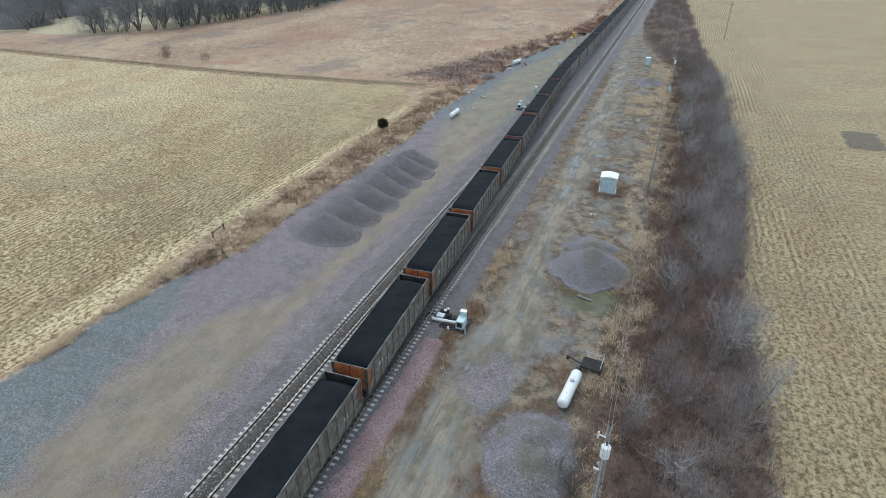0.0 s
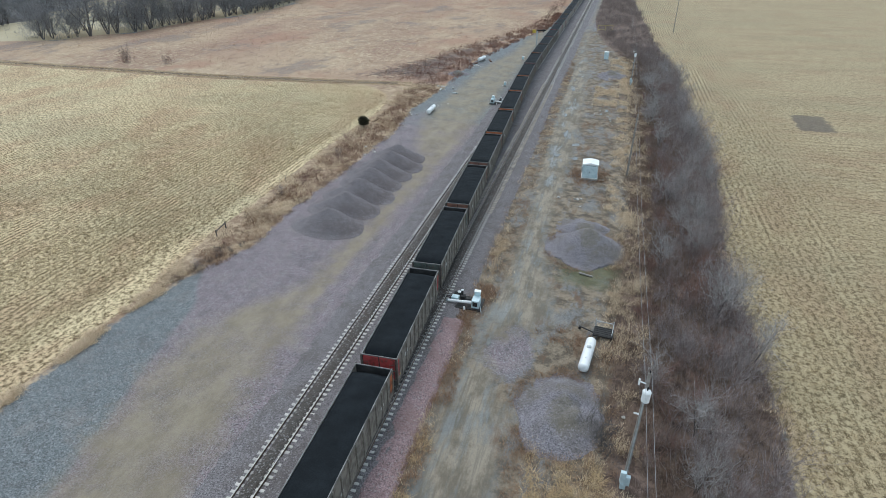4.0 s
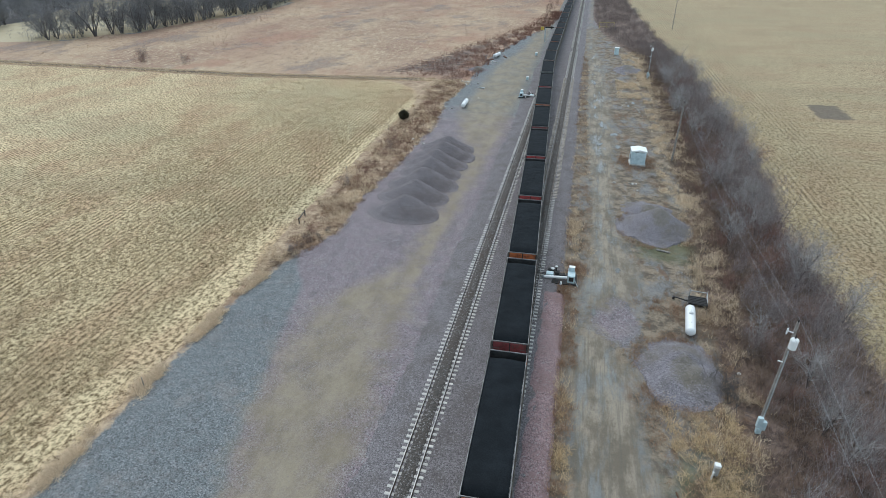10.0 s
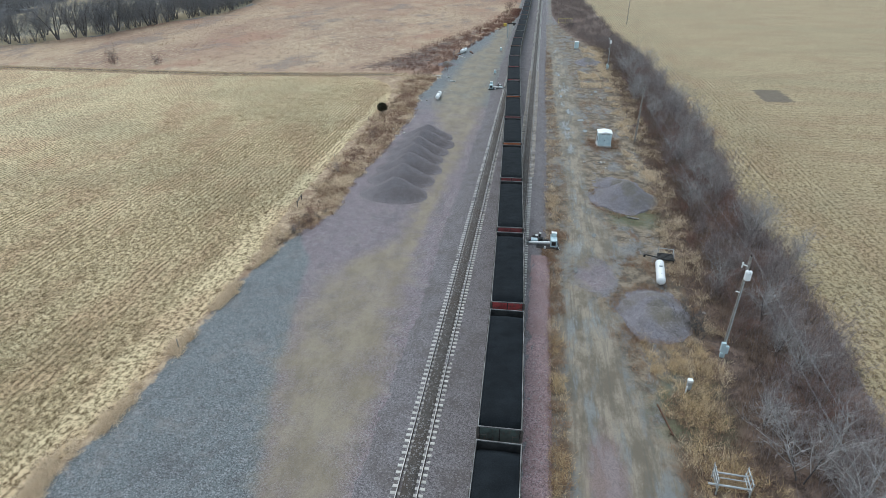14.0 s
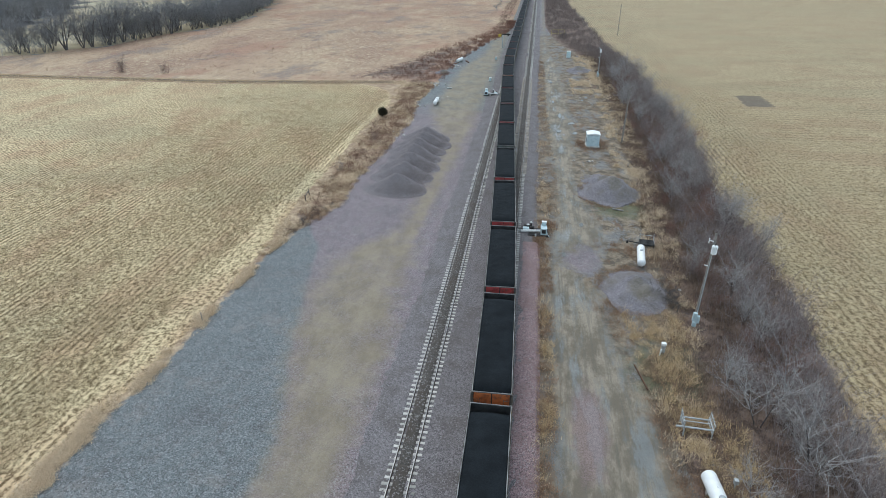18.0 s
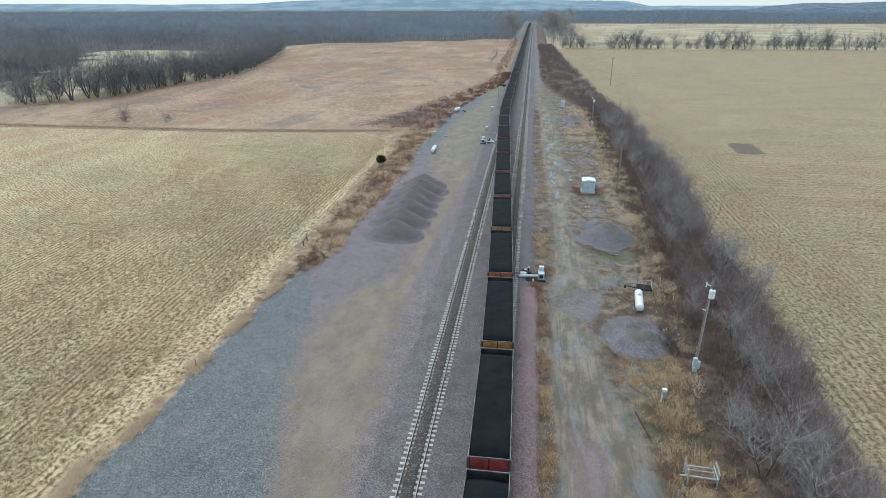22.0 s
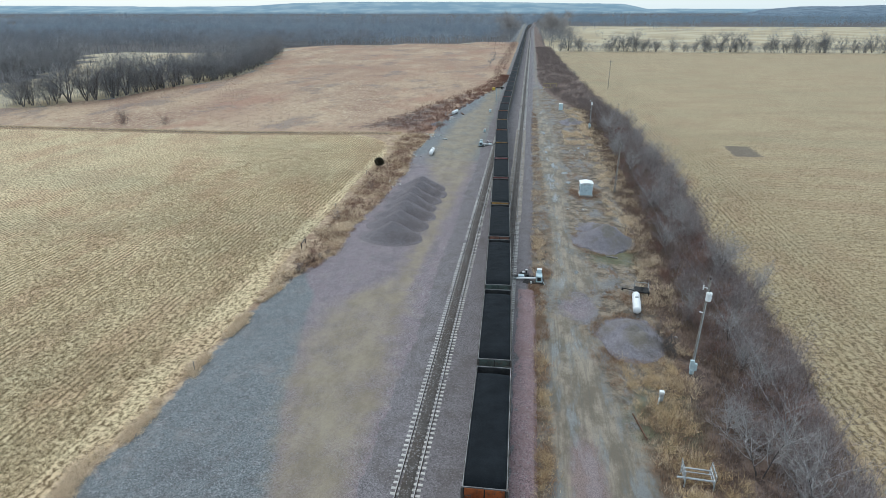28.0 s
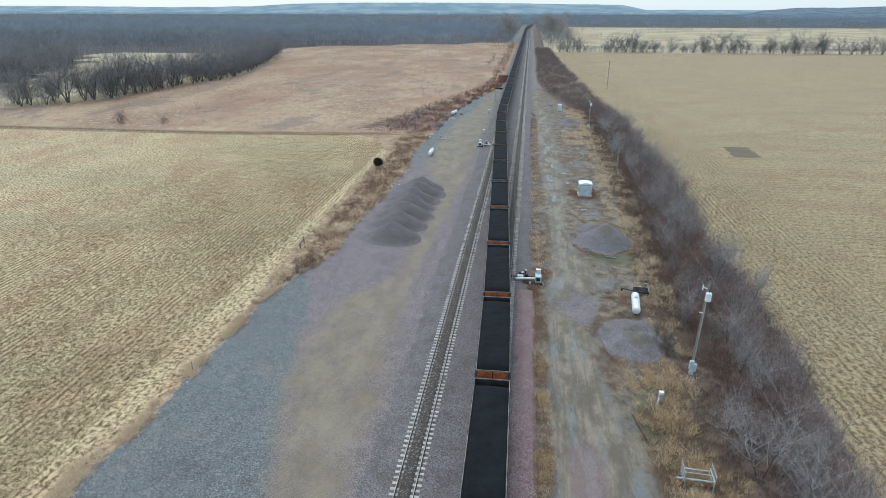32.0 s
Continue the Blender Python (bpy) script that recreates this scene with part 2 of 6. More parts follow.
FIELD_L = line("-900:-34 -47.6:-33.9 -37.1:-32.6 -22.8:-32.4 -10.2:-32.7 3.4:-34.1 23.1:-34.2 47.1:-35.1 66.4:-34.4 78.6:-36.1 900:-44.3")
YARD_L = line("-900:-31.9 -47.6:-32.6 -40:-31.9 -29.4:-31.4 -15:-31.4 -6.2:-29.9 1.8:-26.6 14.5:-27.5 31.5:-26.1 53.7:-25.9 70.9:-27.6 98:-25.9 135:-25.1 173.4:-19 207:-12.4 235:-10.4 900:-10.2")
FIELD_R = line("-900:30.3 -32.9:30.6 -14.3:32.9 15.4:32.5 53.1:35.4 131.9:34.1 187.6:30 328:24.8 476:20.4 900:18.5")
BRUSH_R = line("-900:15.6 -54.6:15.7 -40.2:15 -30.6:14.9 -22.7:18.6 6.8:19.6 35:20.8 85.4:21.9 141.8:20.9 170.7:13.5 198.1:9 240:6.2 900:5.8")
ROAD_L = line("-900:5.2 -42.5:5.2 -29:4.7 -18.4:4.4 -6.6:5.2 4.3:6.7 20.2:6.6 58.5:5.4 117:5.1 164.4:4.7 209:4.5 900:5.3")
ROAD_R = line("-900:13.5 -41.2:13.8 -29.8:11.6 -22:10.2 -12.3:10.4 -2.4:12.5 14.3:9.6 44.6:10.6 90.9:10.1 127.9:8.9 170.1:6.2 900:6.6")
DIRT_L = line("-900:-17.6 -45.2:-17 -32.9:-20.7 -22.4:-22.8 -11.7:-21.5 -4.6:-16 11.2:-15.3 37.1:-15 49.1:-19.5 62:-22.5 77.7:-22.8 119.6:-22 151.9:-17 900:-15.7")
DIRT_R = line("-900:-11.4 -45:-11.2 -32.5:-10.9 -22:-12.2 -11.3:-12.8 -4.5:-13.3 11.3:-12.9 37.3:-12 49.4:-11.4 78.1:-11.1 120.1:-11 152.3:-11.1 900:-13.1")
TREES_L = line("110:-205 124:-191 133:-184 152:-174 187:-169 224:-160 279:-168 405:-205 470:-225 504:-209 543:-137 587:-46 620:-30 1500:-24")
GLADE_L = line("100:-215 186:-258 255:-283 300:-305 355:-345 420:-352")


def main_x(y):
    """The railway's bend far off: how far it runs to the right of its straight line."""
    return 0.00013 * np.maximum(np.asarray(y, float) - 950.0, 0.0) ** 2


def cross_x(y):
    """The train's line over the crossing from the right-hand to the left-hand track."""
    y = np.asarray(y, float)
    k, a, b, c, d = 0.0438, -59.1, -9.1, 94.1, 130.1
    x = np.where(y < a, 0.0, np.where(y < b, -k * (y - a) ** 2 / (2 * (b - a)), -k * (y - (a + b) / 2)))
    x = np.where(y > c, -k * (c - (a + b) / 2) - k * ((y - c) - (y - c) ** 2 / (2 * (d - c))), x)
    return np.where(y > d, -k * ((c + d) / 2 - (a + b) / 2), x) + main_x(y)


LEFT_X = -0.0438 * ((94.1 + 130.1) / 2 + 34.1)

# ---- ground: one sheet to the horizon ----
def spread(lo, hi, step, far_lo, far_hi, grow=1.09):
    mid = np.arange(lo, hi + step, step)
    up, down, s = [hi + step], [lo], step
    while up[-1] < far_hi:
        s *= grow
        up.append(up[-1] + s)
    s = step
    while down[-1] > far_lo:
        s *= grow
        down.append(down[-1] - s)
    return np.r_[down[::-1], mid[1:], up]


gx, gy = spread(-48, 48, 0.8, -4300, 4300), spread(-62, 120, 0.8, -1500, 4300)
X, Y = np.meshgrid(gx, gy)


def edge(d, soft=2.5):
    """A mask that is one half on the line, from the distance inside it."""
    return np.clip(0.5 + d / (2 * soft), 0, 1)


def both(*d):
    return np.minimum.reduce(d)


TOP_L = line("-400:84 -166:84.3 -89:85.5 -46:90.5 -30:92.5")
top_l = TOP_L(X)
d_l = both(FIELD_L(Y) - X, top_l - Y)
corner = np.hypot(np.maximum(X + 53.6, 0), np.maximum(Y - 73.4, 0))
d_l = both(d_l, np.where((X > -53.6) & (Y > 73.4), 17.6 - corner, 99))
field_l = edge(d_l, 1.5)
field_r = edge(both(X - FIELD_R(Y), 458 + 0.017 * (X - 24) - Y, 700 - X), 1.5)
dry = edge(both(YARD_L(Y) - 0.2 - X, top_l + 5.5 - Y), 1.5)
prairie = edge(both(YARD_L(Y) - 1 - X, Y - top_l - 4.5, X - TREES_L(Y) + np.where(Y < 122, 300, 0), 610 + 0.51 * X - Y), 1.5)
thicket = edge(both(X - BRUSH_R(Y), FIELD_R(Y) - X), 1.5)
dirt = edge(both(X - DIRT_L(Y), DIRT_R(Y) - X), 2.2) * np.interp(Y, [-300, -16, -8, 2, 20, 48, 200], [1, 0.9, 0.8, 0.85, 0.85, 0.95, 0.95])
dirt = np.maximum(dirt, 1.1 * edge(both(0.9 - np.abs(X + 13.7 - 0.02 * (Y - 15)), Y + 18, 52 - Y), 0.9))
road = edge(both(X - ROAD_L(Y), ROAD_R(Y) - X), 2.6)
yard_r = edge(both(X - 3.4, BRUSH_R(Y) + 1 - X, 208 - Y), 1.5)
far = edge(np.maximum(both(Y - 460 - 0.017 * (X - 24), X - 16), both(TREES_L(Y) - X, -30 - X, Y - 118)), 5)
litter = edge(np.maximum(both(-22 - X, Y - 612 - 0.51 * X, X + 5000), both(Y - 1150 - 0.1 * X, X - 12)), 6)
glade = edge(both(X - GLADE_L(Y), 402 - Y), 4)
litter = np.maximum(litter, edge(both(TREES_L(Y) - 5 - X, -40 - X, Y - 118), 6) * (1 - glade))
ditch = edge(1.3 - np.abs(Y - top_l - 3.0), 0.9) * (X < -40)
tint = edge(X - line("-900:-16.5 -45.2:-17.2 -32.9:-20.9 -22.4:-23.2 -10.9:-25.9 0.5:-32.6 46.1:-35.2")(Y), 2.0) * (X < 0) * np.interp(Y, [44, 70], [1, 0.35]) + 0.5 * (X > 0)
heap_gravel = 0.75 * edge(1.0 - np.hypot((X - 9.3) / 3.1, (Y + 10.2) / 5.0), 0.7)
tint = np.maximum(tint, heap_gravel)
road, yard_r = road * (1 - heap_gravel), yard_r * (1 - heap_gravel)
gz = 0.05 * np.sin(X * 0.21 + 1.3) * np.cos(Y * 0.17)
gz = gz * (np.abs(X - 5) > 4) - 0.25 * edge(both(X - 21, FIELD_R(Y) - 1 - X), 2)
gz = gz - 0.12 * edge(both(10.5 - np.abs(X + 3), 0 * X + 9), 2)
V = np.stack([X, Y, gz], -1).reshape(-1, 3)
ni, nj = len(gy), len(gx)
I = np.arange(ni * nj).reshape(ni, nj)
F = np.stack([I[:-1, :-1], I[:-1, 1:], I[1:, 1:], I[1:, :-1]], -1).reshape(-1, 4)

n = Nodes("ground_cover", 0.95)


def zones(name):
    a = n.t.nodes.new("ShaderNodeAttribute")
    a.attribute_name = name
    s = n.t.nodes.new("ShaderNodeSeparateColor")
    n.put(s.inputs[0], a.outputs["Color"])
    return (*s.outputs[:3], a.outputs["Alpha"])


n_fine, n_mid, n_big = n.noise(6, 6, 0.8), n.noise(0.9, 4, 0.6), n.noise(0.09, 4, 0.6)
n_huge = n.noise(0.018, 3)
wob = n.calc("ADD", n.calc("MULTIPLY", n.noise(0.45, 5, 0.7), 0.8), n.calc("MULTIPLY", n_fine, 0.35))


def zone(mask, k=0.9, sharp=0.07):
    """The mask with its rim broken up by noise."""
    x = n.calc("ADD", mask, n.calc("MULTIPLY", n.calc("SUBTRACT", wob, 0.575), k))
    return n.ramp(x, 0.5 - sharp, 0.5 + sharp)


za, zb, zc, zd = zones("zone_a"), zones("zone_b"), zones("zone_c"), zones("zone_d")
stone = n.t.nodes.new("ShaderNodeTexVoronoi")
n.put(stone.inputs["Vector"], n.pos)
n.put(stone.inputs["Scale"], 17.0)
speck = n.add("SeparateColor", Color=stone.outputs["Color"])
speck = n.ramp(n.calc("ADD", n.calc("MULTIPLY", speck, 0.5), n.calc("MULTIPLY", n_fine, 0.6)), 0.2, 0.87)
chip = n.t.nodes.new("ShaderNodeTexVoronoi")
n.put(chip.inputs["Vector"], n.pos)
n.put(chip.inputs["Scale"], 11.0)
pick = n.add("SeparateColor", Color=chip.outputs["Color"])
grey = n.mix(speck, (0.075, 0.086, 0.089), (0.228, 0.25, 0.254))
grey = n.mix(n.ramp(n.calc("ADD", zc[3], n.calc("MULTIPLY", n.calc("SUBTRACT", n_big, 0.5), 0.8)), 0.35, 0.65), grey, n.mix(speck, (0.108, 0.084, 0.091), (0.315, 0.257, 0.273)))
grey = n.mix(n.calc("MULTIPLY", n.ramp(n_mid, 0.5, 0.75), 0.4), grey, (0.27, 0.255, 0.25))
grey = n.mix(n.calc("MULTIPLY", n.ramp(n.noise(0.22, 7, 0.75), 0.5, 0.66), 0.4), grey, n.mix(n_fine, (0.19, 0.165, 0.145), (0.36, 0.325, 0.30)))
grey = n.mix(n.calc("MULTIPLY", n.ramp(n.noise(0.13, 6, 0.7), 0.52, 0.66), 0.35), grey, (0.085, 0.08, 0.085))
grey = n.mix(n.calc("MULTIPLY", n.ramp(pick, 0.84, 0.92), 0.6), grey, (0.36, 0.365, 0.375))
grey = n.mix(n.calc("MULTIPLY", n.ramp(pick, 0.2, 0.12), 0.6), grey, (0.045, 0.044, 0.046))
grey = n.mix(n.calc("MULTIPLY", n.ramp(n.noise(0.7, 5, 0.7), 0.5, 0.66), 0.45), grey, n.mix(speck, (0.05, 0.048, 0.05), (0.17, 0.16, 0.16)))
tan = n.mix(n.ramp(n.noise(0.35, 7, 0.75, (1.0, 0.5, 1.0)), 0.3, 0.7), (0.20, 0.163, 0.11), (0.32, 0.27, 0.19))
tan = n.mix(n.calc("MULTIPLY", n.ramp(n_fine, 0.5, 0.7), 0.5), tan, (0.17, 0.15, 0.14))
mud = n.mix(n.ramp(n.noise(0.32, 6, 0.72, (1.3, 0.5, 1.0)), 0.4, 0.6), (0.16, 0.134, 0.10), (0.31, 0.265, 0.205))
puddle = n.ramp(n.noise(0.3, 6, 0.68, (1.5, 0.3, 1.0)), 0.48, 0.62)
mud = n.mix(n.calc("MULTIPLY", puddle, 0.65), mud, n.mix(n_mid, (0.115, 0.135, 0.142), (0.205, 0.235, 0.243)))
mud = n.mix(n.calc("MULTIPLY", n.ramp(n.noise(0.8, 5, 0.7, (2.4, 0.1, 1.0)), 0.5, 0.62), 0.5), mud, (0.135, 0.122, 0.098))
mud = n.mix(n.calc("MULTIPLY", n.ramp(n_fine, 0.5, 0.66), 0.45), mud, (0.13, 0.12, 0.10))
scrub = n.mix(n.ramp(n.noise(0.5, 6, 0.75), 0.42, 0.58), (0.105, 0.083, 0.06), (0.265, 0.212, 0.152))
scrub = n.mix(n.calc("MULTIPLY", n.ramp(n.noise(0.2, 6, 0.75, (1.2, 0.6, 1)), 0.48, 0.6), 0.7), scrub, n.mix(speck, (0.095, 0.10, 0.104), (0.29, 0.30, 0.305)))
scrub = n.mix(n.calc("MULTIPLY", n.ramp(n.noise(0.4, 5, 0.7, (1.4, 0.45, 1)), 0.53, 0.64), 0.75), scrub, n.mix(n_fine, (0.09, 0.052, 0.032), (0.23, 0.135, 0.08)))
scrub = n.mix(n.calc("MULTIPLY", n.ramp(n_fine, 0.5, 0.66), 0.5), scrub, (0.06, 0.05, 0.04))
hay = n.mix(n.ramp(n_mid, 0.42, 0.58), (0.30, 0.21, 0.135), (0.50, 0.375, 0.25))
hay = n.mix(n.calc("MULTIPLY", n.ramp(n_fine, 0.5, 0.64), 0.5), hay, (0.16, 0.11, 0.075))
hay = n.mix(n.calc("MULTIPLY", n.ramp(n.noise(0.3, 6, 0.75, (1.0, 0.6, 1.0)), 0.46, 0.6), 0.65), hay, n.mix(n_fine, (0.12, 0.068, 0.042), (0.32, 0.195, 0.125)))
tuft = n.noise(0.9, 6, 0.8, (1.1, 0.4, 1.0))
meadow = n.mix(n.ramp(n.noise(0.03, 4, 0.6, (1, 0.5, 1)), 0.38, 0.62), (0.29, 0.182, 0.125), (0.41, 0.295, 0.195))
meadow = n.mix(n.calc("MULTIPLY", n.ramp(tuft, 0.48, 0.6), 0.8), meadow, n.mix(n.ramp(n_huge, 0.4, 0.6), (0.44, 0.29, 0.20), (0.60, 0.49, 0.33)))
meadow = n.mix(n.calc("MULTIPLY", n.ramp(n.noise(0.45, 6, 0.8, (1.1, 0.4, 1)), 0.53, 0.63), 0.6), meadow, (0.16, 0.105, 0.08))


def stubble(width, across, big, seed, depth=0.06):
    """Harvested rows: pale straw, darker soil between, chaff streaked along the rows."""
    sep = n.t.nodes.new("ShaderNodeSeparateXYZ")
    n.put(sep.inputs[0], n.pos)
    axis = sep.outputs["Y" if across else "X"]
    bend = n.calc("MULTIPLY", n.calc("SUBTRACT", n.noise(0.05 + seed, 2), 0.5), 0.5)
    long = (0.12, 1.0, 1) if across else (1.0, 0.12, 1)
    band = n.ramp(n.noise(0.16 + seed, 3, 0.6, long), 0.42, 0.62)
    rust = n.ramp(n.noise(0.11 + seed, 4, 0.65, (0.4, 1.0, 1) if across else (1.0, 0.4, 1)), 0.45, 0.6)
    row = n.calc("SINE", n.calc("MULTIPLY", n.calc("ADD", axis, bend), 2 * math.pi / width))
    st = (0.5, 1.4, 1) if across else (1.4, 0.5, 1)
    streak = n.noise(1.7, 4, 0.7, st)
    mess = n.noise(2.3, 5, 0.78)
    lines = n.calc("MULTIPLY", n.calc("MULTIPLY", row, n.ramp(n.noise(0.5 + seed, 3, 0.6), 0.32, 0.6)), n.calc("ADD", 0.008, n.calc("MULTIPLY", band, depth)))
    x = n.calc("ADD", lines, n.calc("ADD", n.calc("MULTIPLY", streak, 0.35), n.calc("MULTIPLY", mess, 0.65)))
    f = n.ramp(x, 0.415, 0.565)
    c = n.mix(f, (0.13, 0.083, 0.034), (0.71, 0.57, 0.345))
    c = n.mix(n.calc("MULTIPLY", rust, 0.9), c, n.mix(f, (0.125, 0.072, 0.032), (0.61, 0.435, 0.262)))
    c = n.mix(n.calc("MULTIPLY", n.ramp(big, 0.42, 0.66), 0.5), c, n.mix(f, (0.12, 0.10, 0.045), (0.50, 0.44, 0.275)))
    c = n.mix(n.calc("MULTIPLY", n.ramp(n.noise(5.5, 3, 0.7), 0.6, 0.68), 0.4), c, (0.76, 0.65, 0.40))
    return c, x


big_l = n.noise(0.05, 3, 0.6, (0.5, 1, 1))
straw_l, row_l = stubble(0.76, False, big_l, 0.0)
straw_h, row_h = stubble(0.95, False, big_l, 0.02, 0.05)
straw_r, row_r = stubble(1.9, True, n.noise(0.035, 4, 0.65, (0.3, 1.6, 1)), 0.01, 0.02)
sep = n.t.nodes.new("ShaderNodeSeparateXYZ")
n.put(sep.inputs[0], n.pos)
headland = n.ramp(n.calc("ADD", sep.outputs["X"], n.calc("MULTIPLY", n.noise(0.06, 4), 14)), 48, 62)
straw_r = n.mix(headland, n.mix(0.42, straw_h, (0.135, 0.106, 0.06)), n.mix(0.45, straw_r, (0.205, 0.158, 0.092)))
pale = n.mix(n.ramp(n.noise(0.02, 4), 0.4, 0.6), (0.36, 0.29, 0.18), (0.46, 0.40, 0.27))

col = grey
col = n.mix(n.calc("MULTIPLY", zone(zb[0], 1.3, 0.42), n.calc("MULTIPLY", n.ramp(n.noise(0.22, 7, 0.72), 0.1, 0.62), 0.88)), col, tan)
col = n.mix(zone(zb[3], 0.9), col, scrub)
col = n.mix(zone(zb[1], 1.3, 0.25), col, mud)
col = n.mix(n.calc("MULTIPLY", zone(zd[2], 1.4, 0.3), 0.7), col, n.mix(speck, (0.12, 0.08, 0.08), (0.30, 0.21, 0.208)))
col = n.mix(zone(za[3], 1.3, 0.15), col, hay)
meadow = n.mix(n.calc("MULTIPLY", n.ramp(n.noise(0.07, 6, 0.7, (0.8, 0.45, 1)), 0.52, 0.62), 0.7), meadow, n.mix(tuft, (0.12, 0.095, 0.085), (0.30, 0.235, 0.195)))
meadow = n.mix(n.calc("MULTIPLY", n.ramp(n.noise(0.055, 6, 0.7, (0.7, 0.4, 1)), 0.51, 0.62), 0.75), meadow, n.mix(tuft, (0.22, 0.11, 0.074), (0.46, 0.275, 0.185)))
col = n.mix(zone(za[2], 0.7), col, meadow)
col = n.mix(zone(zc[0], 0.9), col, n.mix(n.ramp(n.noise(0.5, 6, 0.75), 0.42, 0.58), (0.075, 0.05, 0.04), (0.215, 0.15, 0.118)))
col = n.mix(zone(zb[2], 0.3), col, pale)
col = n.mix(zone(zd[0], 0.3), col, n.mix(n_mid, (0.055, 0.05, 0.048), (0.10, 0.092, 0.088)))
col = n.mix(n.calc("MULTIPLY", zone(zd[1], 0.6), 0.9), col, (0.075, 0.055, 0.04))
col = n.mix(zone(za[0], 0.6), col, straw_l)
col = n.mix(zone(za[1], 0.6), col, straw_r)
col = n.mix(n.calc("MULTIPLY", zone(zc[1], 1.3, 0.12), 0.8), col, n.mix(n_mid, (0.085, 0.068, 0.056), (0.14, 0.115, 0.09)))
col = n.mix(n.calc("MULTIPLY", zone(zc[2], 1.0, 0.2), 0.7), col, n.mix(n_mid, (0.075, 0.085, 0.04), (0.13, 0.135, 0.07)))
wet = n.calc("MULTIPLY", n.ramp(zb[1], 0.5, 0.8), n.ramp(puddle, 0.55, 1.0))
n.put(n.out.inputs["Roughness"], n.calc("SUBTRACT", 0.95, n.calc("MULTIPLY", wet, 0.6)))
n.bump(n.calc("ADD", n_fine, n.calc("MULTIPLY", n_mid, 1.5)), 0.7, 0.12)
GROUND = n.colour(col)

patch = edge(both(X - 55.2 - (Y - 77) * 0.03, 62.0 + (Y - 80) * 0.02 - X, Y - 77.6, 90.4 - Y), 0.9)
grass = np.maximum(edge(4.5 - np.hypot(X - 16, Y - 7.6) , 3) * 0.8, edge(4 - np.hypot(X - 16, (Y + 31.5) * 0.7), 3) * 0.75)
spill = edge(1.0 - np.hypot((X - 8.0) / 1.4, (Y + 40) / 5.5), 0.6)
me = mesh_from("ground", V, F, GROUND, True)
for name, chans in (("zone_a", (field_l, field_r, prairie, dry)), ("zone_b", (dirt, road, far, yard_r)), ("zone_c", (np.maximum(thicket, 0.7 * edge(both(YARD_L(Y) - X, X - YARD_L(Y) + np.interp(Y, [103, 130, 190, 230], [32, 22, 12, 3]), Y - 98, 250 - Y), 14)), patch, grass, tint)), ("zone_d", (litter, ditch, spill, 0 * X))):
    at = me.attributes.new(name, "FLOAT_COLOR", "POINT")
    at.data.foreach_set("color", np.stack([c + 0 * X for c in chans], -1).astype(np.float32).ravel())
ground = tagged(new("ground", me), "flat farmland with stubble fields, brown meadow and gravel yards", "ground", kind="structure")

# ---- railway ----
def sweep(name, path_x, ys, prof, material, smooth=False):
    """A closed section swept along the track; prof: (x, z) pairs."""
    ys = np.asarray(ys, float)
    px, k = path_x(ys), len(prof)
    p = np.asarray(prof, float)
    v = np.stack([px[:, None] + p[None, :, 0], ys[:, None] + 0 * p[None, :, 0], 0 * px[:, None] + p[None, :, 1]], -1).reshape(-1, 3)
    i = np.arange(len(ys) - 1)[:, None] * k
    a = np.arange(k)[None]
    b = (a + 1) % k
    f = np.stack([i + a, i + b, i + k + b, i + k + a], -1).reshape(-1, 4)
    return mesh_from(name, v, f, material, smooth)


def bed(name, x0, x1, y0, y1, height, material, step=0.4, rough=0.035, bend=True):
    """A strip of loose stone with an uneven top."""
    xs = np.arange(x0, x1 + 0.01, step)
    ys = np.r_[np.arange(y0, 60, 0.8), np.arange(60, max(y1, 61), 6.0)] if y1 > 60 else np.arange(y0, y1 + 0.1, 0.8)
    A, B = np.meshgrid(xs, ys)
    rng = np.random.default_rng(3)
    Z = height(A, B) + rng.normal(0, rough, A.shape)
    v = np.stack([A + (main_x(B) if bend else 0), B, Z], -1).reshape(-1, 3)
    q = np.arange(A.size).reshape(A.shape)
    f = np.stack([q[:-1, :-1], q[:-1, 1:], q[1:, 1:], q[1:, :-1]], -1).reshape(-1, 4)
    return tagged(new(name, mesh_from(name, v, f, material, True)), kind="structure")


def bed_z(a, b):
    prof = np.interp(a, [-11.1, -8.8, -8.0, -4.8, -4.0, -2.4, -1.7, 1.7, 2.2, 4.2], [-0.3, 0.16, 0.225, 0.225, 0.12, 0.12, 0.225, 0.225, 0.17, -0.3])
    return prof


bed("ballast", -11.1, 4.2, -600, 1500, bed_z, BALLAST)["label"] = "grey crushed-stone railway ballast under two tracks"
pink = bed("ballast_shoulder", 1.45, 4.1, -64, -5.2, lambda a, b: np.interp(a, [1.45, 1.7, 2.4, 3.5, 4.1], [0.17, 0.255, 0.25, 0.1, -0.2]) - 0.3 * (b > -5.8), BALLAST_PINK, 0.25, 0.03)
pink["label"] = "fresh pink crushed-stone ballast shoulder beside the track"

FAR_YS = np.r_[np.arange(-600, -60, 30), np.arange(-60, 200, 4), np.arange(200, 1500, 12)]
HEAD = [(-0.036, 0.405), (0.036, 0.405), (0.036, 0.446), (0.028, 0.452), (-0.028, 0.452), (-0.036, 0.446)]
WEB = [(-0.075, 0.272), (0.075, 0.272), (0.03, 0.30), (0.018, 0.40), (-0.018, 0.40), (-0.03, 0.30)]
tie_bm = bbox(-1.2, -0.125, 0.05, 1.2, 0.125, 0.268, 0.02)
tie_me = bpy.data.meshes.new("tie")
tie_bm.to_mesh(tie_me)
tie_me.materials.append(CONCRETE)
wood_me = bpy.data.meshes.new("timber_tie")
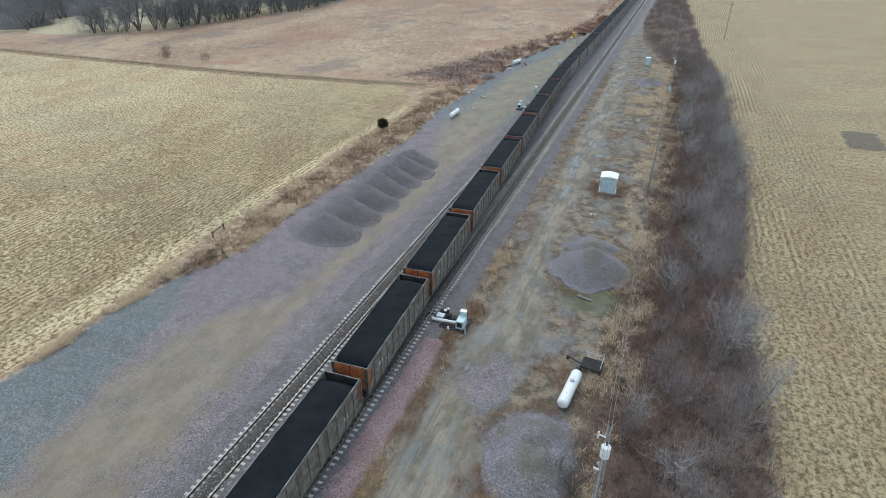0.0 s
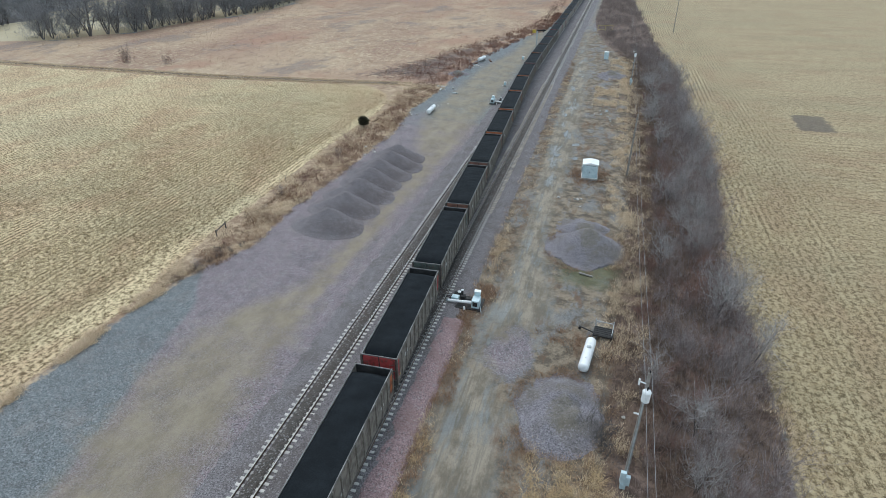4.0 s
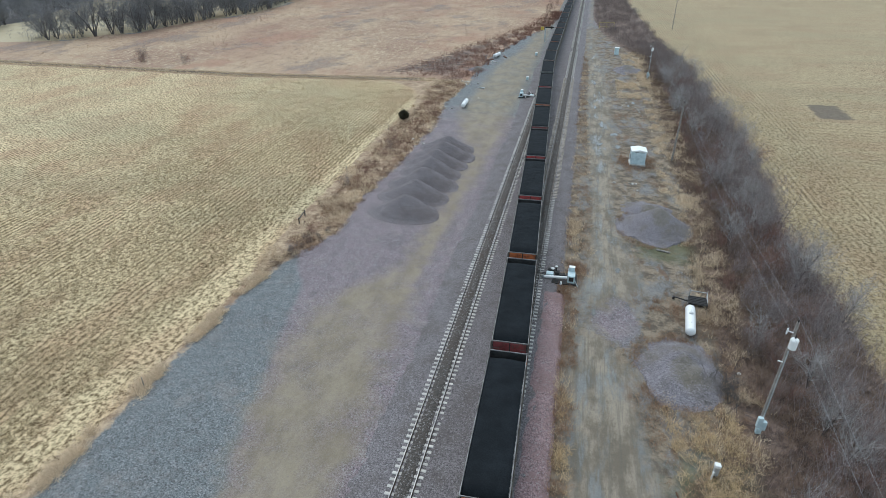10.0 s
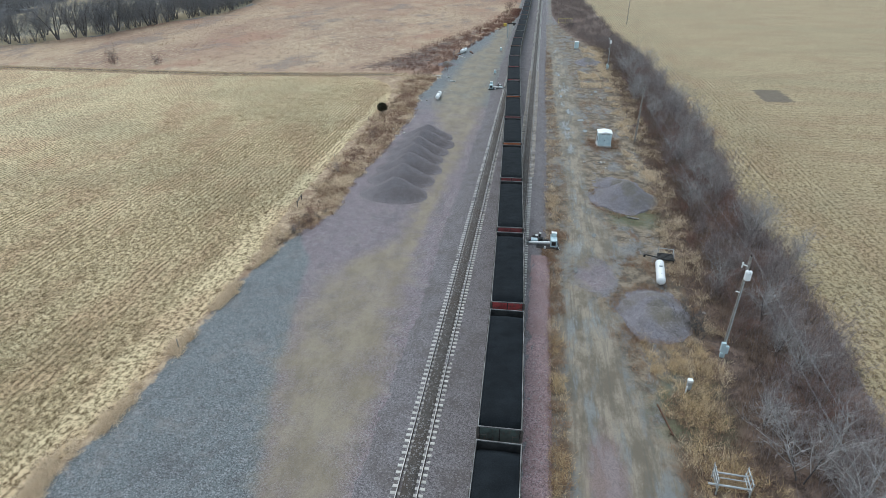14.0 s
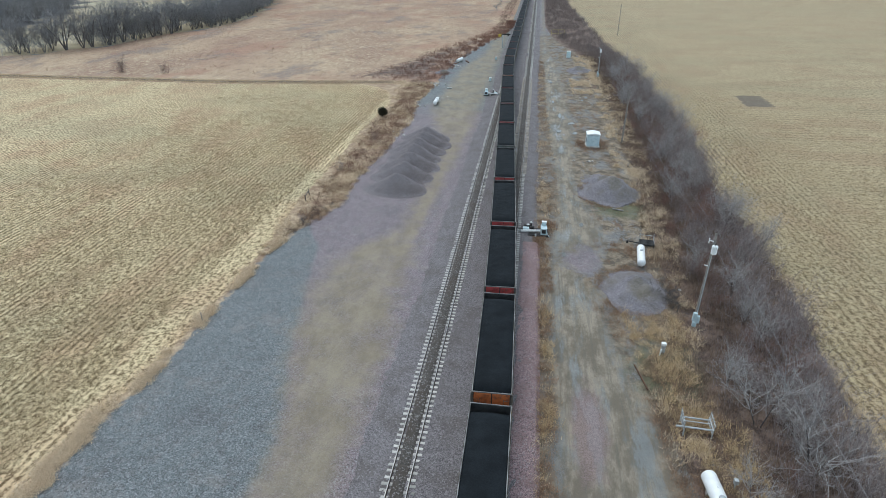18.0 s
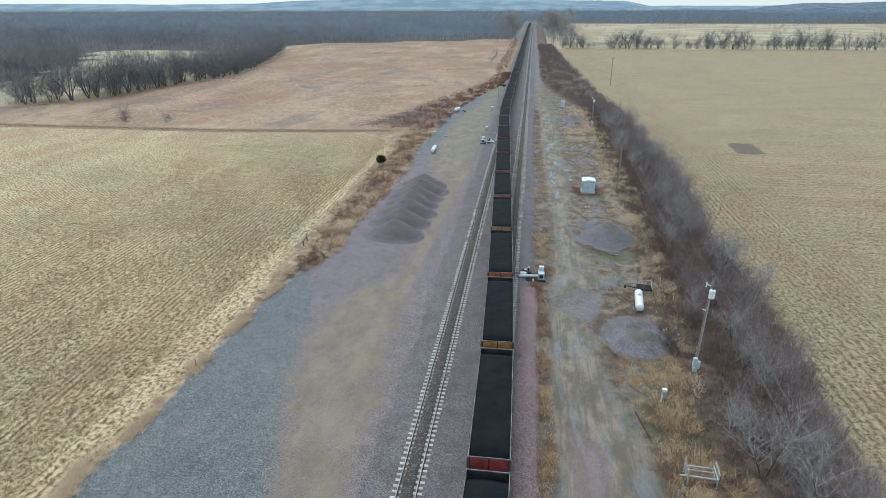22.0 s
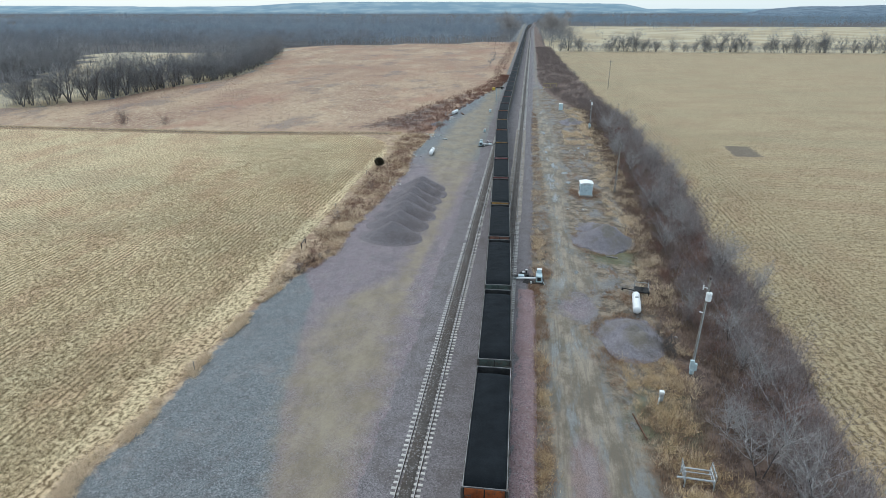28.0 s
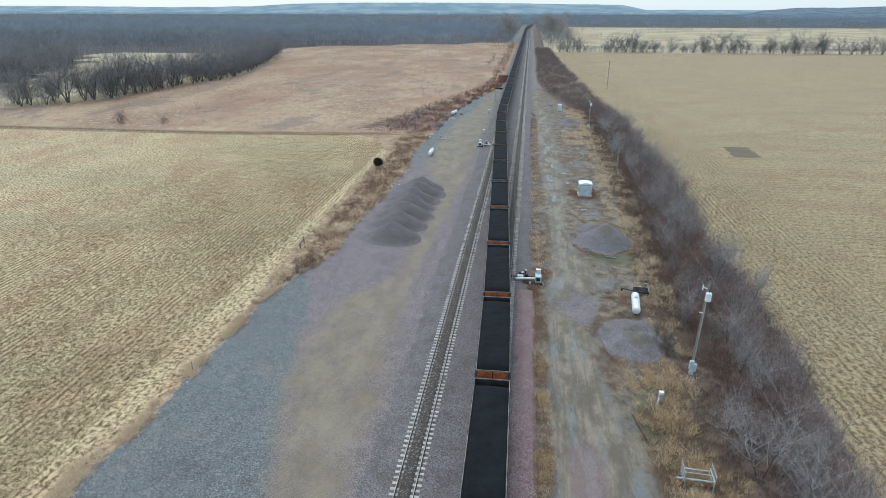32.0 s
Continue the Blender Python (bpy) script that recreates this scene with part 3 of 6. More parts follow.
bbox(-1.45, -0.16, 0.05, 1.45, 0.16, 0.272, 0.015).to_mesh(wood_me)
wood_me.materials.append(TIMBER)


def track(label, x_of, ys, tie_ys, timber=()):
    """Two rails on ties, those near the camera's way one by one."""
    t = thing("railway_track", pose(0, 0, 0), label, "railway track", kind="structure")
    for side in (-0.755, 0.755):
        r = new("rail", sweep("rail", lambda y: x_of(y) + side, ys, WEB, RAIL_SIDE))
        r.parent = t
        h = new("rail_head", sweep("rail_head", lambda y: x_of(y) + side, ys, HEAD, STEEL_WORN))
        h.parent = r
    rest = []
    rng = random.Random(5)
    for y in tie_ys:
        m = pose(float(x_of(y)) + rng.uniform(-0.03, 0.03), y + rng.uniform(-0.02, 0.02), rng.uniform(-0.008, 0.006), 0, 0, rng.uniform(-0.6, 0.6))
        wood = any(a < y < b for a, b in timber)
        if -48 < y < 128:
            shared("timber_tie" if wood else "tie", wood_me if wood else tie_me, t, m)
        else:
            rest.append(m)
    if rest:
        v0 = np.array([(x, y, z) for x in (-1.3, 1.3) for y in (-0.125, 0.125) for z in (0.05, 0.268)])
        f0 = np.array([(0, 1, 3, 2), (4, 6, 7, 5), (0, 4, 5, 1), (2, 3, 7, 6), (1, 5, 7, 3)])
        off = np.array([m.translation for m in rest])
        ob = new("far_ties", mesh_from("far_ties", (v0[None] + off[:, None]).reshape(-1, 3), (f0[None] + 8 * np.arange(len(off))[:, None, None]).reshape(-1, 4), CONCRETE))
        ob.parent = t
        tagged(ob, kind="stuff")
    return t


left_x = lambda y: LEFT_X + main_x(y)
track("straight railway track on pale concrete ties", left_x, FAR_YS, np.arange(-120, 700, 0.61))
track("railway track on concrete and timber ties beside the gravel road", main_x, FAR_YS, np.arange(-120, 700, 0.61), [(20, 104)])
track("curved crossover rails from one track to the other", cross_x, np.arange(-56, 130, 2.0), [])
for x_of, name in ((left_x, "left"), (main_x, "right")):
    me = sweep("crib_ballast", x_of, FAR_YS, [(-0.53, 0.2), (0.53, 0.2), (0.47, 0.285), (0.0, 0.30), (-0.47, 0.285)], BALLAST_DARK)
    tagged(new("crib_ballast", me), "dark oily ballast between the rails", kind="structure")


# ---- the coal train ----
def paint(name, c, worn=(0.10, 0.075, 0.06)):
    """Old railcar paint: faded, streaked with rust and soot."""
    q = Nodes(name, 0.65, 0.1)
    drip = q.noise(3.0, 4, 0.65, (2.2, 2.2, 0.35))
    blot = q.noise(1.4, 4, 0.6)
    f = q.calc("ADD", q.calc("MULTIPLY", drip, 0.6), q.calc("MULTIPLY", blot, 0.4))
    dark = tuple(v * 0.55 for v in c)
    col = q.mix(q.ramp(blot, 0.4, 0.62), c, dark)
    return q.colour(q.mix(q.calc("MULTIPLY", q.ramp(f, 0.50, 0.64), 0.85), col, worn))


PAINTS = {
    "O": ("orange", paint("orange_end_paint", (0.44, 0.125, 0.04))),
    "R": ("red", paint("red_end_paint", (0.36, 0.055, 0.055))),
    "M": ("maroon", paint("maroon_end_paint", (0.21, 0.05, 0.052))),
    "Y": ("yellow", paint("yellow_end_paint", (0.44, 0.235, 0.05))),
    "B": ("brown", paint("brown_end_paint", (0.22, 0.10, 0.07))),
    "G": ("dark green", paint("green_end_paint", (0.075, 0.105, 0.095))),
}
CAR_SIDE = paint("weathered_car_side", (0.235, 0.215, 0.185), (0.105, 0.08, 0.06))
CAR_RIM = plain("bare_top_chord", (0.075, 0.072, 0.07), (0.30, 0.30, 0.295), 0.7, 0.6, 0.3)
CAR_END = paint("grimy_end_frame", (0.105, 0.095, 0.085), (0.05, 0.04, 0.035))
MARK_WHITE = plain("faded_white_lettering", (0.45, 0.45, 0.43), (0.62, 0.62, 0.60), 3, 0.7)
MARK_YELLOW = plain("yellow_reflector", (0.55, 0.38, 0.05), (0.68, 0.48, 0.08), 3, 0.6)
L2, W2, TOP = 7.46, 1.57, 3.9
CAR_SOOT = plain("sooty_steel", (0.016, 0.016, 0.017), (0.04, 0.038, 0.037), 2, 0.8)


def coal_load():
    """Heaped coal: a flat crown that falls away at the ends, lumpy all over."""
    bm = bmesh.new()
    nx, ny = 9, 60
    g = []
    for j in range(ny + 1):
        y = -L2 + 0.12 + (2 * L2 - 0.24) * j / ny
        e = min(y + L2, L2 - y)
        row = []
        for i in range(nx + 1):
            x = -W2 + 0.06 + (2 * W2 - 0.12) * i / nx
            z = TOP - 0.10 - 0.85 * max(0.0, 1 - e / 1.15) ** 1.3 + 0.10 * (1 - (x / W2) ** 2)
            z += 0.05 * noise.noise((x * 2.1, y * 1.7, 3.0)) + 0.03 * noise.noise((x * 6, y * 6, 1.0))
            row.append(bm.verts.new((x, y, min(z, TOP + 0.05))))
        g.append(row)
    for a, b in zip(g, g[1:]):
        for i in range(nx):
            bm.faces.new((a[i], a[i + 1], b[i + 1], b[i]))
    return bm


def truck_frame():
    bm = bmesh.new()
    for s in (-1, 1):
        box(bm, s * 0.98 - 0.09, -1.2, 0.36, s * 0.98 + 0.09, 1.2, 0.62)
        box(bm, s * 0.98 - 0.11, -0.35, 0.25, s * 0.98 + 0.11, 0.35, 0.78)
    box(bm, -1.0, -0.22, 0.5, 1.0, 0.22, 0.82)
    return bm


def coal_car(key, detail):
    """An open-topped coal car: ribbed sides, framed ends, load, trucks."""
    name, ends = PAINTS[key]
    car = thing("coal_car", pose(0, 0, -50), f"open coal car with {name} end panels, heaped with black coal", "railway car", "coal train cars")
    for s in (-1, 1):
        bm = box(bmesh.new(), s * W2 - 0.03, -L2, 1.05, s * W2 + 0.03, L2, TOP - 0.06)
        part("side_sheet", bm, CAR_SIDE, car)
        bm = bbox(s * W2 - 0.03, -L2, TOP - 0.09, s * W2 + 0.035, L2, TOP + 0.02, 0.01)
        part("top_chord", bm, CAR_RIM, car, "bare worn metal top edge")
        bm = bbox(s * (W2 - 0.02) - 0.09, -L2 + 0.2, 0.92, s * (W2 - 0.02) + 0.09, L2 - 0.2, 1.1, 0.01)
        part("side_sill", bm, CAR_END, car)
    for e in (-1, 1):
        y = e * (L2 - 0.03)
        p = part("end_plate", box(bmesh.new(), -W2 + 0.03, y - 0.03, 1.35, W2 - 0.03, y + 0.03, TOP - 0.05), CAR_SOOT, car)
        part("end_chord", bbox(-W2 + 0.05, y - 0.035, TOP - 0.08, W2 - 0.05, y + 0.035, TOP + 0.015, 0.01), CAR_RIM, car)
        for s in (-1, 1):
            a, b = sorted((s * 0.05, s * 1.43))
            part("end_panel", bbox(a, min(y, y + e * 0.06), 1.55, b, max(y, y + e * 0.06), TOP - 0.09, 0.012), ends, p, f"faded {name} painted panel")
        bm = bmesh.new()
        for z in (1.5, 2.55):
            box(bm, -W2 + 0.05, min(y, y + e * 0.10), z - 0.05, W2 - 0.05, max(y, y + e * 0.10), z + 0.05)
        part("end_stiffener", bm, CAR_END, p)
        for s in (-1, 1):
            x0, x1 = sorted((s * (W2 + 0.03), s * (W2 + 0.055)))
            y0, y1 = sorted((e * (L2 - 0.62), e * (L2 - 0.02)))
            part("corner_panel", bbox(x0, y0, 1.75, x1, y1, TOP - 0.4, 0.008), ends, p, f"faded {name} corner panel")
            part("corner_post", bbox(s * W2 - 0.07, min(y, y + e * 0.13), 0.95, s * W2 + 0.07, max(y, y + e * 0.13), TOP + 0.01, 0.012), CAR_END, p)
            bm = bmesh.new()
            for z in (1.25, 1.75, 2.25, 2.75, 3.25):
                rod(bm, (s * (W2 - 0.1), y + e * 0.16, z), (s * (W2 - 0.62), y + e * 0.16, z), 0.018, 0.018, 5)
            for xx in (0.1, 0.62):
                rod(bm, (s * (W2 - xx), y + e * 0.16, 1.1), (s * (W2 - xx), y + e * 0.16, 3.35), 0.018, 0.018, 5)
            part("ladder", bm, CAR_END, p)
        bm = rod(bmesh.new(), (0, e * (L2 - 0.5), 0.86), (0, e * (L2 + 0.38), 0.86), 0.12, 0.1, 8)
        box(bm, -0.16, e * (L2 + 0.28) - 0.13, 0.72, 0.16, e * (L2 + 0.28) + 0.13, 1.0)
        part("coupler", bm, RUST, car)
        t = part("truck", truck_frame(), DARK, car)
        t.location = (0, e * 5.9, 0)
        for yy in (-0.88, 0.88):
            bm = bmesh.new()
            for s in (-1, 1):
                rod(bm, (s * 0.66, yy, 0.46), (s * 0.79, yy, 0.46), 0.46, 0.46, 16)
            rod(bm, (-0.8, yy, 0.46), (0.8, yy, 0.46), 0.08, 0.08, 8)
            part("wheelset", bm, RUST, t)
    load = part("coal_load", coal_load(), COAL, car, "heaped black coal", True)
    bm = box(bmesh.new(), -0.25, -L2 + 0.3, 0.7, 0.25, L2 - 0.3, 1.05)
    box(bm, -1.35, -4.4, 0.55, 1.35, 4.4, 1.06)
    part("underframe", bm, CAR_END, car)
    if detail:
        rib = bpy.data.meshes.new("rib")
        bbox(-0.05, -0.06, 1.1, 0.05, 0.06, TOP - 0.09, 0.012).to_mesh(rib)
        rib.materials.append(CAR_SIDE)
        for s in (-1, 1):
            for i in range(12):
                shared("rib", rib, car, pose(s * (W2 + 0.07), -7.45 + 14.9 * i / 11, 0))
            for y, z, w, h, mm, nm in ((-4.75, 2.55, 0.85, 0.34, MARK_WHITE, "lettering"), (-3.4, 2.05, 0.5, 0.2, MARK_WHITE, "lettering"),
                                       (4.8, 2.2, 0.6, 0.24, MARK_WHITE, "lettering"), (-6.8, 1.75, 0.3, 0.14, MARK_YELLOW, "reflector")):
                part(nm, box(bmesh.new(), s * (W2 + 0.036) - 0.006, y - w / 2, z - h / 2, s * (W2 + 0.036) + 0.006, y + w / 2, z + h / 2), mm, car)
    return car


# paint of the ends, from the car that stands over the crossing at the start back to the tail
ORDER = "OOBBGROMRROMOMMRGRRROYOYRMYBGGOOOOOR"
AHEAD = "BOOMOBRRROYOBM"
PITCH, SPEED, START = 16.186, 15.725, -1.0
CARS, models = [], {}
for k in range(-35, 45):
    key = ORDER[-k] if k <= 0 else AHEAD[k % len(AHEAD)]
    near = k <= 6
    if (key, near) not in models:
        models[key, near] = car = coal_car(key, near)
    else:
        car = copy_thing(models[key, near], pose(0, 0, -50))
    CARS.append((k, car))


def car_pose(k, t):
    y = START + SPEED * t + PITCH * k + L2
    a, b = float(cross_x(y - 5.9)), float(cross_x(y + 5.9))
    return pose((a + b) / 2, y, 0.452, 0, 0, -math.degrees(math.atan2(b - a, 11.8)))


def motions():
    for k, car in CARS:
        walk(car, [(t, car_pose(k, t)) for t in range(0, 33)])

# ---- stone piles ----
def pile(name, label, x, y, rx, ry, h, material, tops=((0, 0, 1.0, 1.0),), turn=0.0, seed=1, rag=0.16):
    """Tipped stone: rounded cones (place, height, reach) that run into one another, with a thin ragged apron."""
    nr, na = 40, 72
    V, F = [], []
    for i in range(nr + 1):
        for j in range(na):
            a = 2 * math.pi * j / na
            ca, sa = math.cos(a), math.sin(a)
            w = 1 + rag * noise.noise((1.4 * ca, 1.4 * sa, seed * 3.1)) + 0.5 * rag * noise.noise((4 * ca, 4 * sa, seed)) + 0.25 * rag * noise.noise((11 * ca, 11 * sa, seed))
            u, v = 1.16 * i / nr * w * ca, 1.16 * i / nr * w * sa
            z = 0.0
            for cu, cv, hh, reach in tops:
                r = math.sqrt(((u - cu) / reach) ** 2 + ((v - cv) / reach) ** 2 + 0.012)
                z = max(z, hh * (1.04 - r) / (1 - 0.065) if r < 0.96 else hh * 0.0856 * max(0.0, (1.15 - r) / 0.19) ** 1.5)
            z *= h
            if i < nr:
                z += min(1.0, z * 2 + 0.15) * (0.14 * noise.noise((u * rx * 0.7 + seed, v * ry * 0.7, 0)) + 0.06 * noise.noise((u * rx * 2.2, v * ry * 2.2, seed)) + 0.035 * noise.noise((u * rx * 6, v * ry * 6, seed)))
            V.append((u * rx, v * ry, z + 0.03 if i < nr else -0.15))
    for i in range(nr):
        for j in range(na):
            k = (j + 1) % na
            F.append((i * na + j, (i + 1) * na + j, (i + 1) * na + k, i * na + k))
    ob = new(name, mesh_from(name, V, F, material, True))
    ob.matrix_basis = pose(x, y, 0, 0, 0, turn)
    return tagged(ob, label, "gravel mound", "gravel mounds")


pile("gravel_mound", "low grey stone pile with weeds on it", 14.9, -17.19, 3.5, 4.5, 1.5, PILE_GREY, ((0.05, 0.3, 1.0, 0.75), (-0.25, -0.3, 0.62, 0.72), (0.3, -0.15, 0.85, 0.7), (0.0, 0.0, 0.7, 1.0)), seed=2, rag=0.22)
pile("gravel_mound", "pointed grey stone pile beside the gravel road", 15.26, 13.2, 4.3, 4.9, 3.1, PILE_GREY, ((0.0, 0.0, 1.0, 0.97), (-0.55, 0.1, 0.35, 0.5), (0.5, 0.2, 0.4, 0.55)), seed=4, rag=0.22)
pile("gravel_mound", "low spread of grey stone behind the pointed pile", 14.65, 19.16, 3.3, 2.9, 0.9, PILE_GREY, ((0.0, 0.0, 1.0, 0.9), (-0.4, -0.2, 0.8, 0.6), (0.45, 0.1, 0.9, 0.55)), seed=31, rag=0.35)
for i, (x, y, h) in enumerate(((-19.69, 10.37, 2.7), (-19.83, 16.1, 2.7), (-19.76, 21.27, 2.8), (-19.9, 26.14, 2.8), (-20.03, 30.43, 2.7), (-19.63, 34.86, 2.7), (-19.98, 39.26, 2.4))):
    pile("gravel_mound", "violet-grey crushed stone heap in a row along the track", x - 0.1, y, 4.7 + 0.2 * (i % 3), 3.45, h + 0.15, PILE_VIOLET, ((0.06, 0.0, 1.0, 0.98), (-0.45, -0.05, 0.5, 0.55)), -5 + 4 * (i % 3), 10 + i, 0.1)
pile("gravel_mound", "grey stone pile far along the yard", 16.02, 119.89, 3.7, 4.8, 1.5, PILE_GREY, ((0, 0.1, 1.0, 0.9), (0.3, -0.3, 0.7, 0.7)), seed=21, rag=0.3)
pile("gravel_mound", "pale broken stone heap at the yard's end", -26.75, 110.49, 2.8, 2.6, 1.1, PILE_GREY, seed=22, rag=0.4)


def rubble(x, y, count, spread, size, seed):
    """Loose pale boulders, each a thing of its own."""
    rng = random.Random(seed)
    for _ in range(count):
        bm = bmesh.new()
        bmesh.ops.create_icosphere(bm, subdivisions=2, radius=size * rng.uniform(0.5, 1.2))
        for v in bm.verts:
            v.co *= 1 + 0.35 * noise.noise(v.co * 2.2 / size + Vector((seed, 0, rng.random() * 0.1)))
            v.co.z *= 0.6
        ob = part("boulder", bm, CONCRETE)
        ob.matrix_basis = pose(x + rng.gauss(0, spread), y + rng.gauss(0, spread * 1.4), size * 0.2, 0, 0, rng.uniform(0, 360))
        tagged(ob, "pale broken concrete lump lying on the gravel", "boulder", "loose boulders")


rubble(-25.73, 92.34, 7, 1.3, 0.45, 3)
rubble(-25.21, 121.48, 6, 1.0, 0.4, 4)
rubble(-27.35, 67.16, 3, 0.9, 0.35, 5)
rubble(-23.13, 75.84, 3, 1.6, 0.22, 6)
rubble(-26.28, 42.55, 6, 1.2, 0.3, 7)
rubble(-11.57, 99.45, 3, 0.6, 0.3, 8)
rubble(20, -16.1, 1, 0.05, 0.22, 9)
rubble(11.36, 28.43, 5, 1.5, 0.22, 10)
rubble(15.25, 74.59, 8, 2.2, 0.25, 11)


# ---- yard things ----
def propane_tank(m, length, radius, label, group="propane tanks"):
    """A white tank with domed ends on two saddles, with its valve hood."""
    t = thing("propane_tank", m, label, "gas tank", group)
    prof, h = [], length / 2 - radius * 0.6
    for i in range(7):
        a = math.pi / 2 * (1 - i / 6)
        prof.append((max(0.02, radius * math.cos(a)), -h - radius * 0.6 * math.sin(a)))
    prof += [(r, -z) for r, z in reversed(prof)]
    zc = radius + 0.28
    part("shell", lathe(prof, 28, pose(0, 0, zc, 90)), WHITE, t, "smooth white painted steel shell", True)
    for y in (-h * 0.7, h * 0.7):
        part("saddle", bbox(-radius * 0.75, y - 0.14, 0, radius * 0.75, y + 0.14, zc - radius * 0.62, 0.02), CONCRETE, t)
    part("valve_hood", lathe([(0.22, 0), (0.22, 0.1), (0.12, 0.17)], 14, pose(0, h * 0.25, zc + radius - 0.03)), GALV, t)
    for y in (-h * 0.55, h * 0.55):
        bm = bmesh.new()
        box(bm, -0.03, y - 0.1, zc + radius - 0.03, 0.03, y + 0.1, zc + radius + 0.09)
        part("lifting_lug", bm, WHITE, t)
    return t


propane_tank(pose(16.58, -9.28, 0, 0, 0, -7), 4.75, 0.5, "long white propane tank on the gravel beside a heater")
propane_tank(pose(-22.65, 69.8, 0, 0, 0, 1), 5.0, 0.5, "white propane tank on bare gravel")
propane_tank(pose(-24.2, 131.35, 0, 0, 0, -14), 4.6, 0.56, "white propane tank beside scrub and scrap")
propane_tank(pose(16.58, -47.47, 0, 0, 0, 6), 6.9, 0.56, "long white propane tank in the brown grass")


def heater_trailer():
    """The black steel rack behind the tank: bed, uprights, drawbar."""
    t = thing("equipment_rack", pose(17.94, -5, 0, 0, 0, -6) @ Matrix.Scale(0.8, 4), "black steel equipment rack with pale uprights beside the tank", "rack")
    part("bed", bbox(-1.2, -1.0, 0.55, 1.25, 0.9, 0.72, 0.02), DARK, t)
    for i in range(5):
        part("slat", bbox(-1.1, -0.85 + 0.4 * i, 0.72, 1.15, -0.68 + 0.4 * i, 0.78, 0.01), DARK, t)
    for x in (-1.1, 1.1):
        for y in (-0.85, 0.8):
            part("leg", rod(bmesh.new(), (x, y, 0), (x, y, 0.56), 0.06), DARK, t)
        part("upright", rod(bmesh.new(), (x, 0.85, 0.7), (x, 0.85, 1.9), 0.05), GALV, t)
    part("top_rail", rod(bmesh.new(), (-1.15, 0.85, 1.6), (1.15, 0.85, 1.6), 0.05), GALV, t)
    part("side_rail", rod(bmesh.new(), (1.1, -0.85, 1.05), (1.1, 0.85, 1.6), 0.04), GALV, t)
    bm = rod(bmesh.new(), (-1.1, -0.4, 0.6), (-3.0, 0.6, 0.35), 0.10, 0.08)
    part("drawbar", bm, DARK, t)
    part("drawbar_foot", bbox(-3.15, 0.4, 0, -2.85, 0.75, 0.4, 0.03), DARK, t)
    return t


heater_trailer()


def signal_house():
    """The white-topped metal relay house."""
    t = thing("relay_house", pose(14.21, 39.27, 0, 0, 0, 2), "pale aluminium relay house with a white roof on the gravel", "equipment shed")
    part("foundation", bbox(-1.35, -1.3, -0.1, 1.35, 1.3, 0.22, 0.02), CONCRETE, t)
    part("wall", bbox(-1.2, -1.15, 0.22, 1.2, 1.15, 2.55, 0.02), GALV_BLUE, t)
    bm = bmesh.new()
    pts = [(-1.32, 2.5), (1.32, 2.5), (1.32, 2.6), (0, 2.85), (-1.32, 2.6)]
    f0, f1 = [bm.verts.new((x, -1.28, z)) for x, z in pts], [bm.verts.new((x, 1.28, z)) for x, z in pts]
    bm.faces.new(f0)
    bm.faces.new(f1[::-1])
    for i in range(5):
        bm.faces.new((f0[i], f1[i], f1[(i + 1) % 5], f0[(i + 1) % 5]))
    part("roof", bm, ROOF_WHITE, t, "white sheet-metal roof")
    d = part("door", bbox(-0.85, -1.19, 0.3, 0.05, -1.15, 2.25, 0.01), GALV_BLUE, t)
    part("handle", bbox(-0.1, -1.24, 1.2, -0.03, -1.19, 1.35, 0.01), DARK, d)
    for x in (-0.55, -0.25, 0.45, 0.75):
        part("vent", bbox(x - 0.09, -1.2, 2.3, x + 0.09, -1.15, 2.42, 0.01), DARK, t)
    for x in (0.25, 0.75):
        part("access_panel", bbox(x, -1.18, 0.5, x + 0.38, -1.15, 2.1, 0.01), GALV_BLUE, t)
    part("junction_box", bbox(-1.42, -0.5, 1.0, -1.2, 0.1, 1.9, 0.02), GALV, t)


signal_house()


def cabinet(x, y, w, h, label, name="signal_cabinet"):
    t = thing(name, pose(x, y, 0), label, "electrical cabinet", "trackside cabinets")
    part("base", bbox(-w / 2 - 0.08, -w / 2 - 0.05, -0.05, w / 2 + 0.08, w / 2 + 0.05, 0.18, 0.01), CONCRETE, t)
    part("body", bbox(-w / 2, -w / 2, 0.18, w / 2, w / 2, h, 0.02), GALV_BLUE, t)
    part("lid", bbox(-w / 2 - 0.06, -w / 2 - 0.06, h, w / 2 + 0.06, w / 2 + 0.06, h + 0.09, 0.02), ROOF_WHITE, t)
    part("door", bbox(-w / 2 + 0.06, -w / 2 - 0.03, 0.3, w / 2 - 0.06, -w / 2, h - 0.1, 0.01), GALV_BLUE, t)
    return t


cabinet(13.81, 145.01, 1.4, 2.3, "pale metal signal cabinet at the yard's far end")


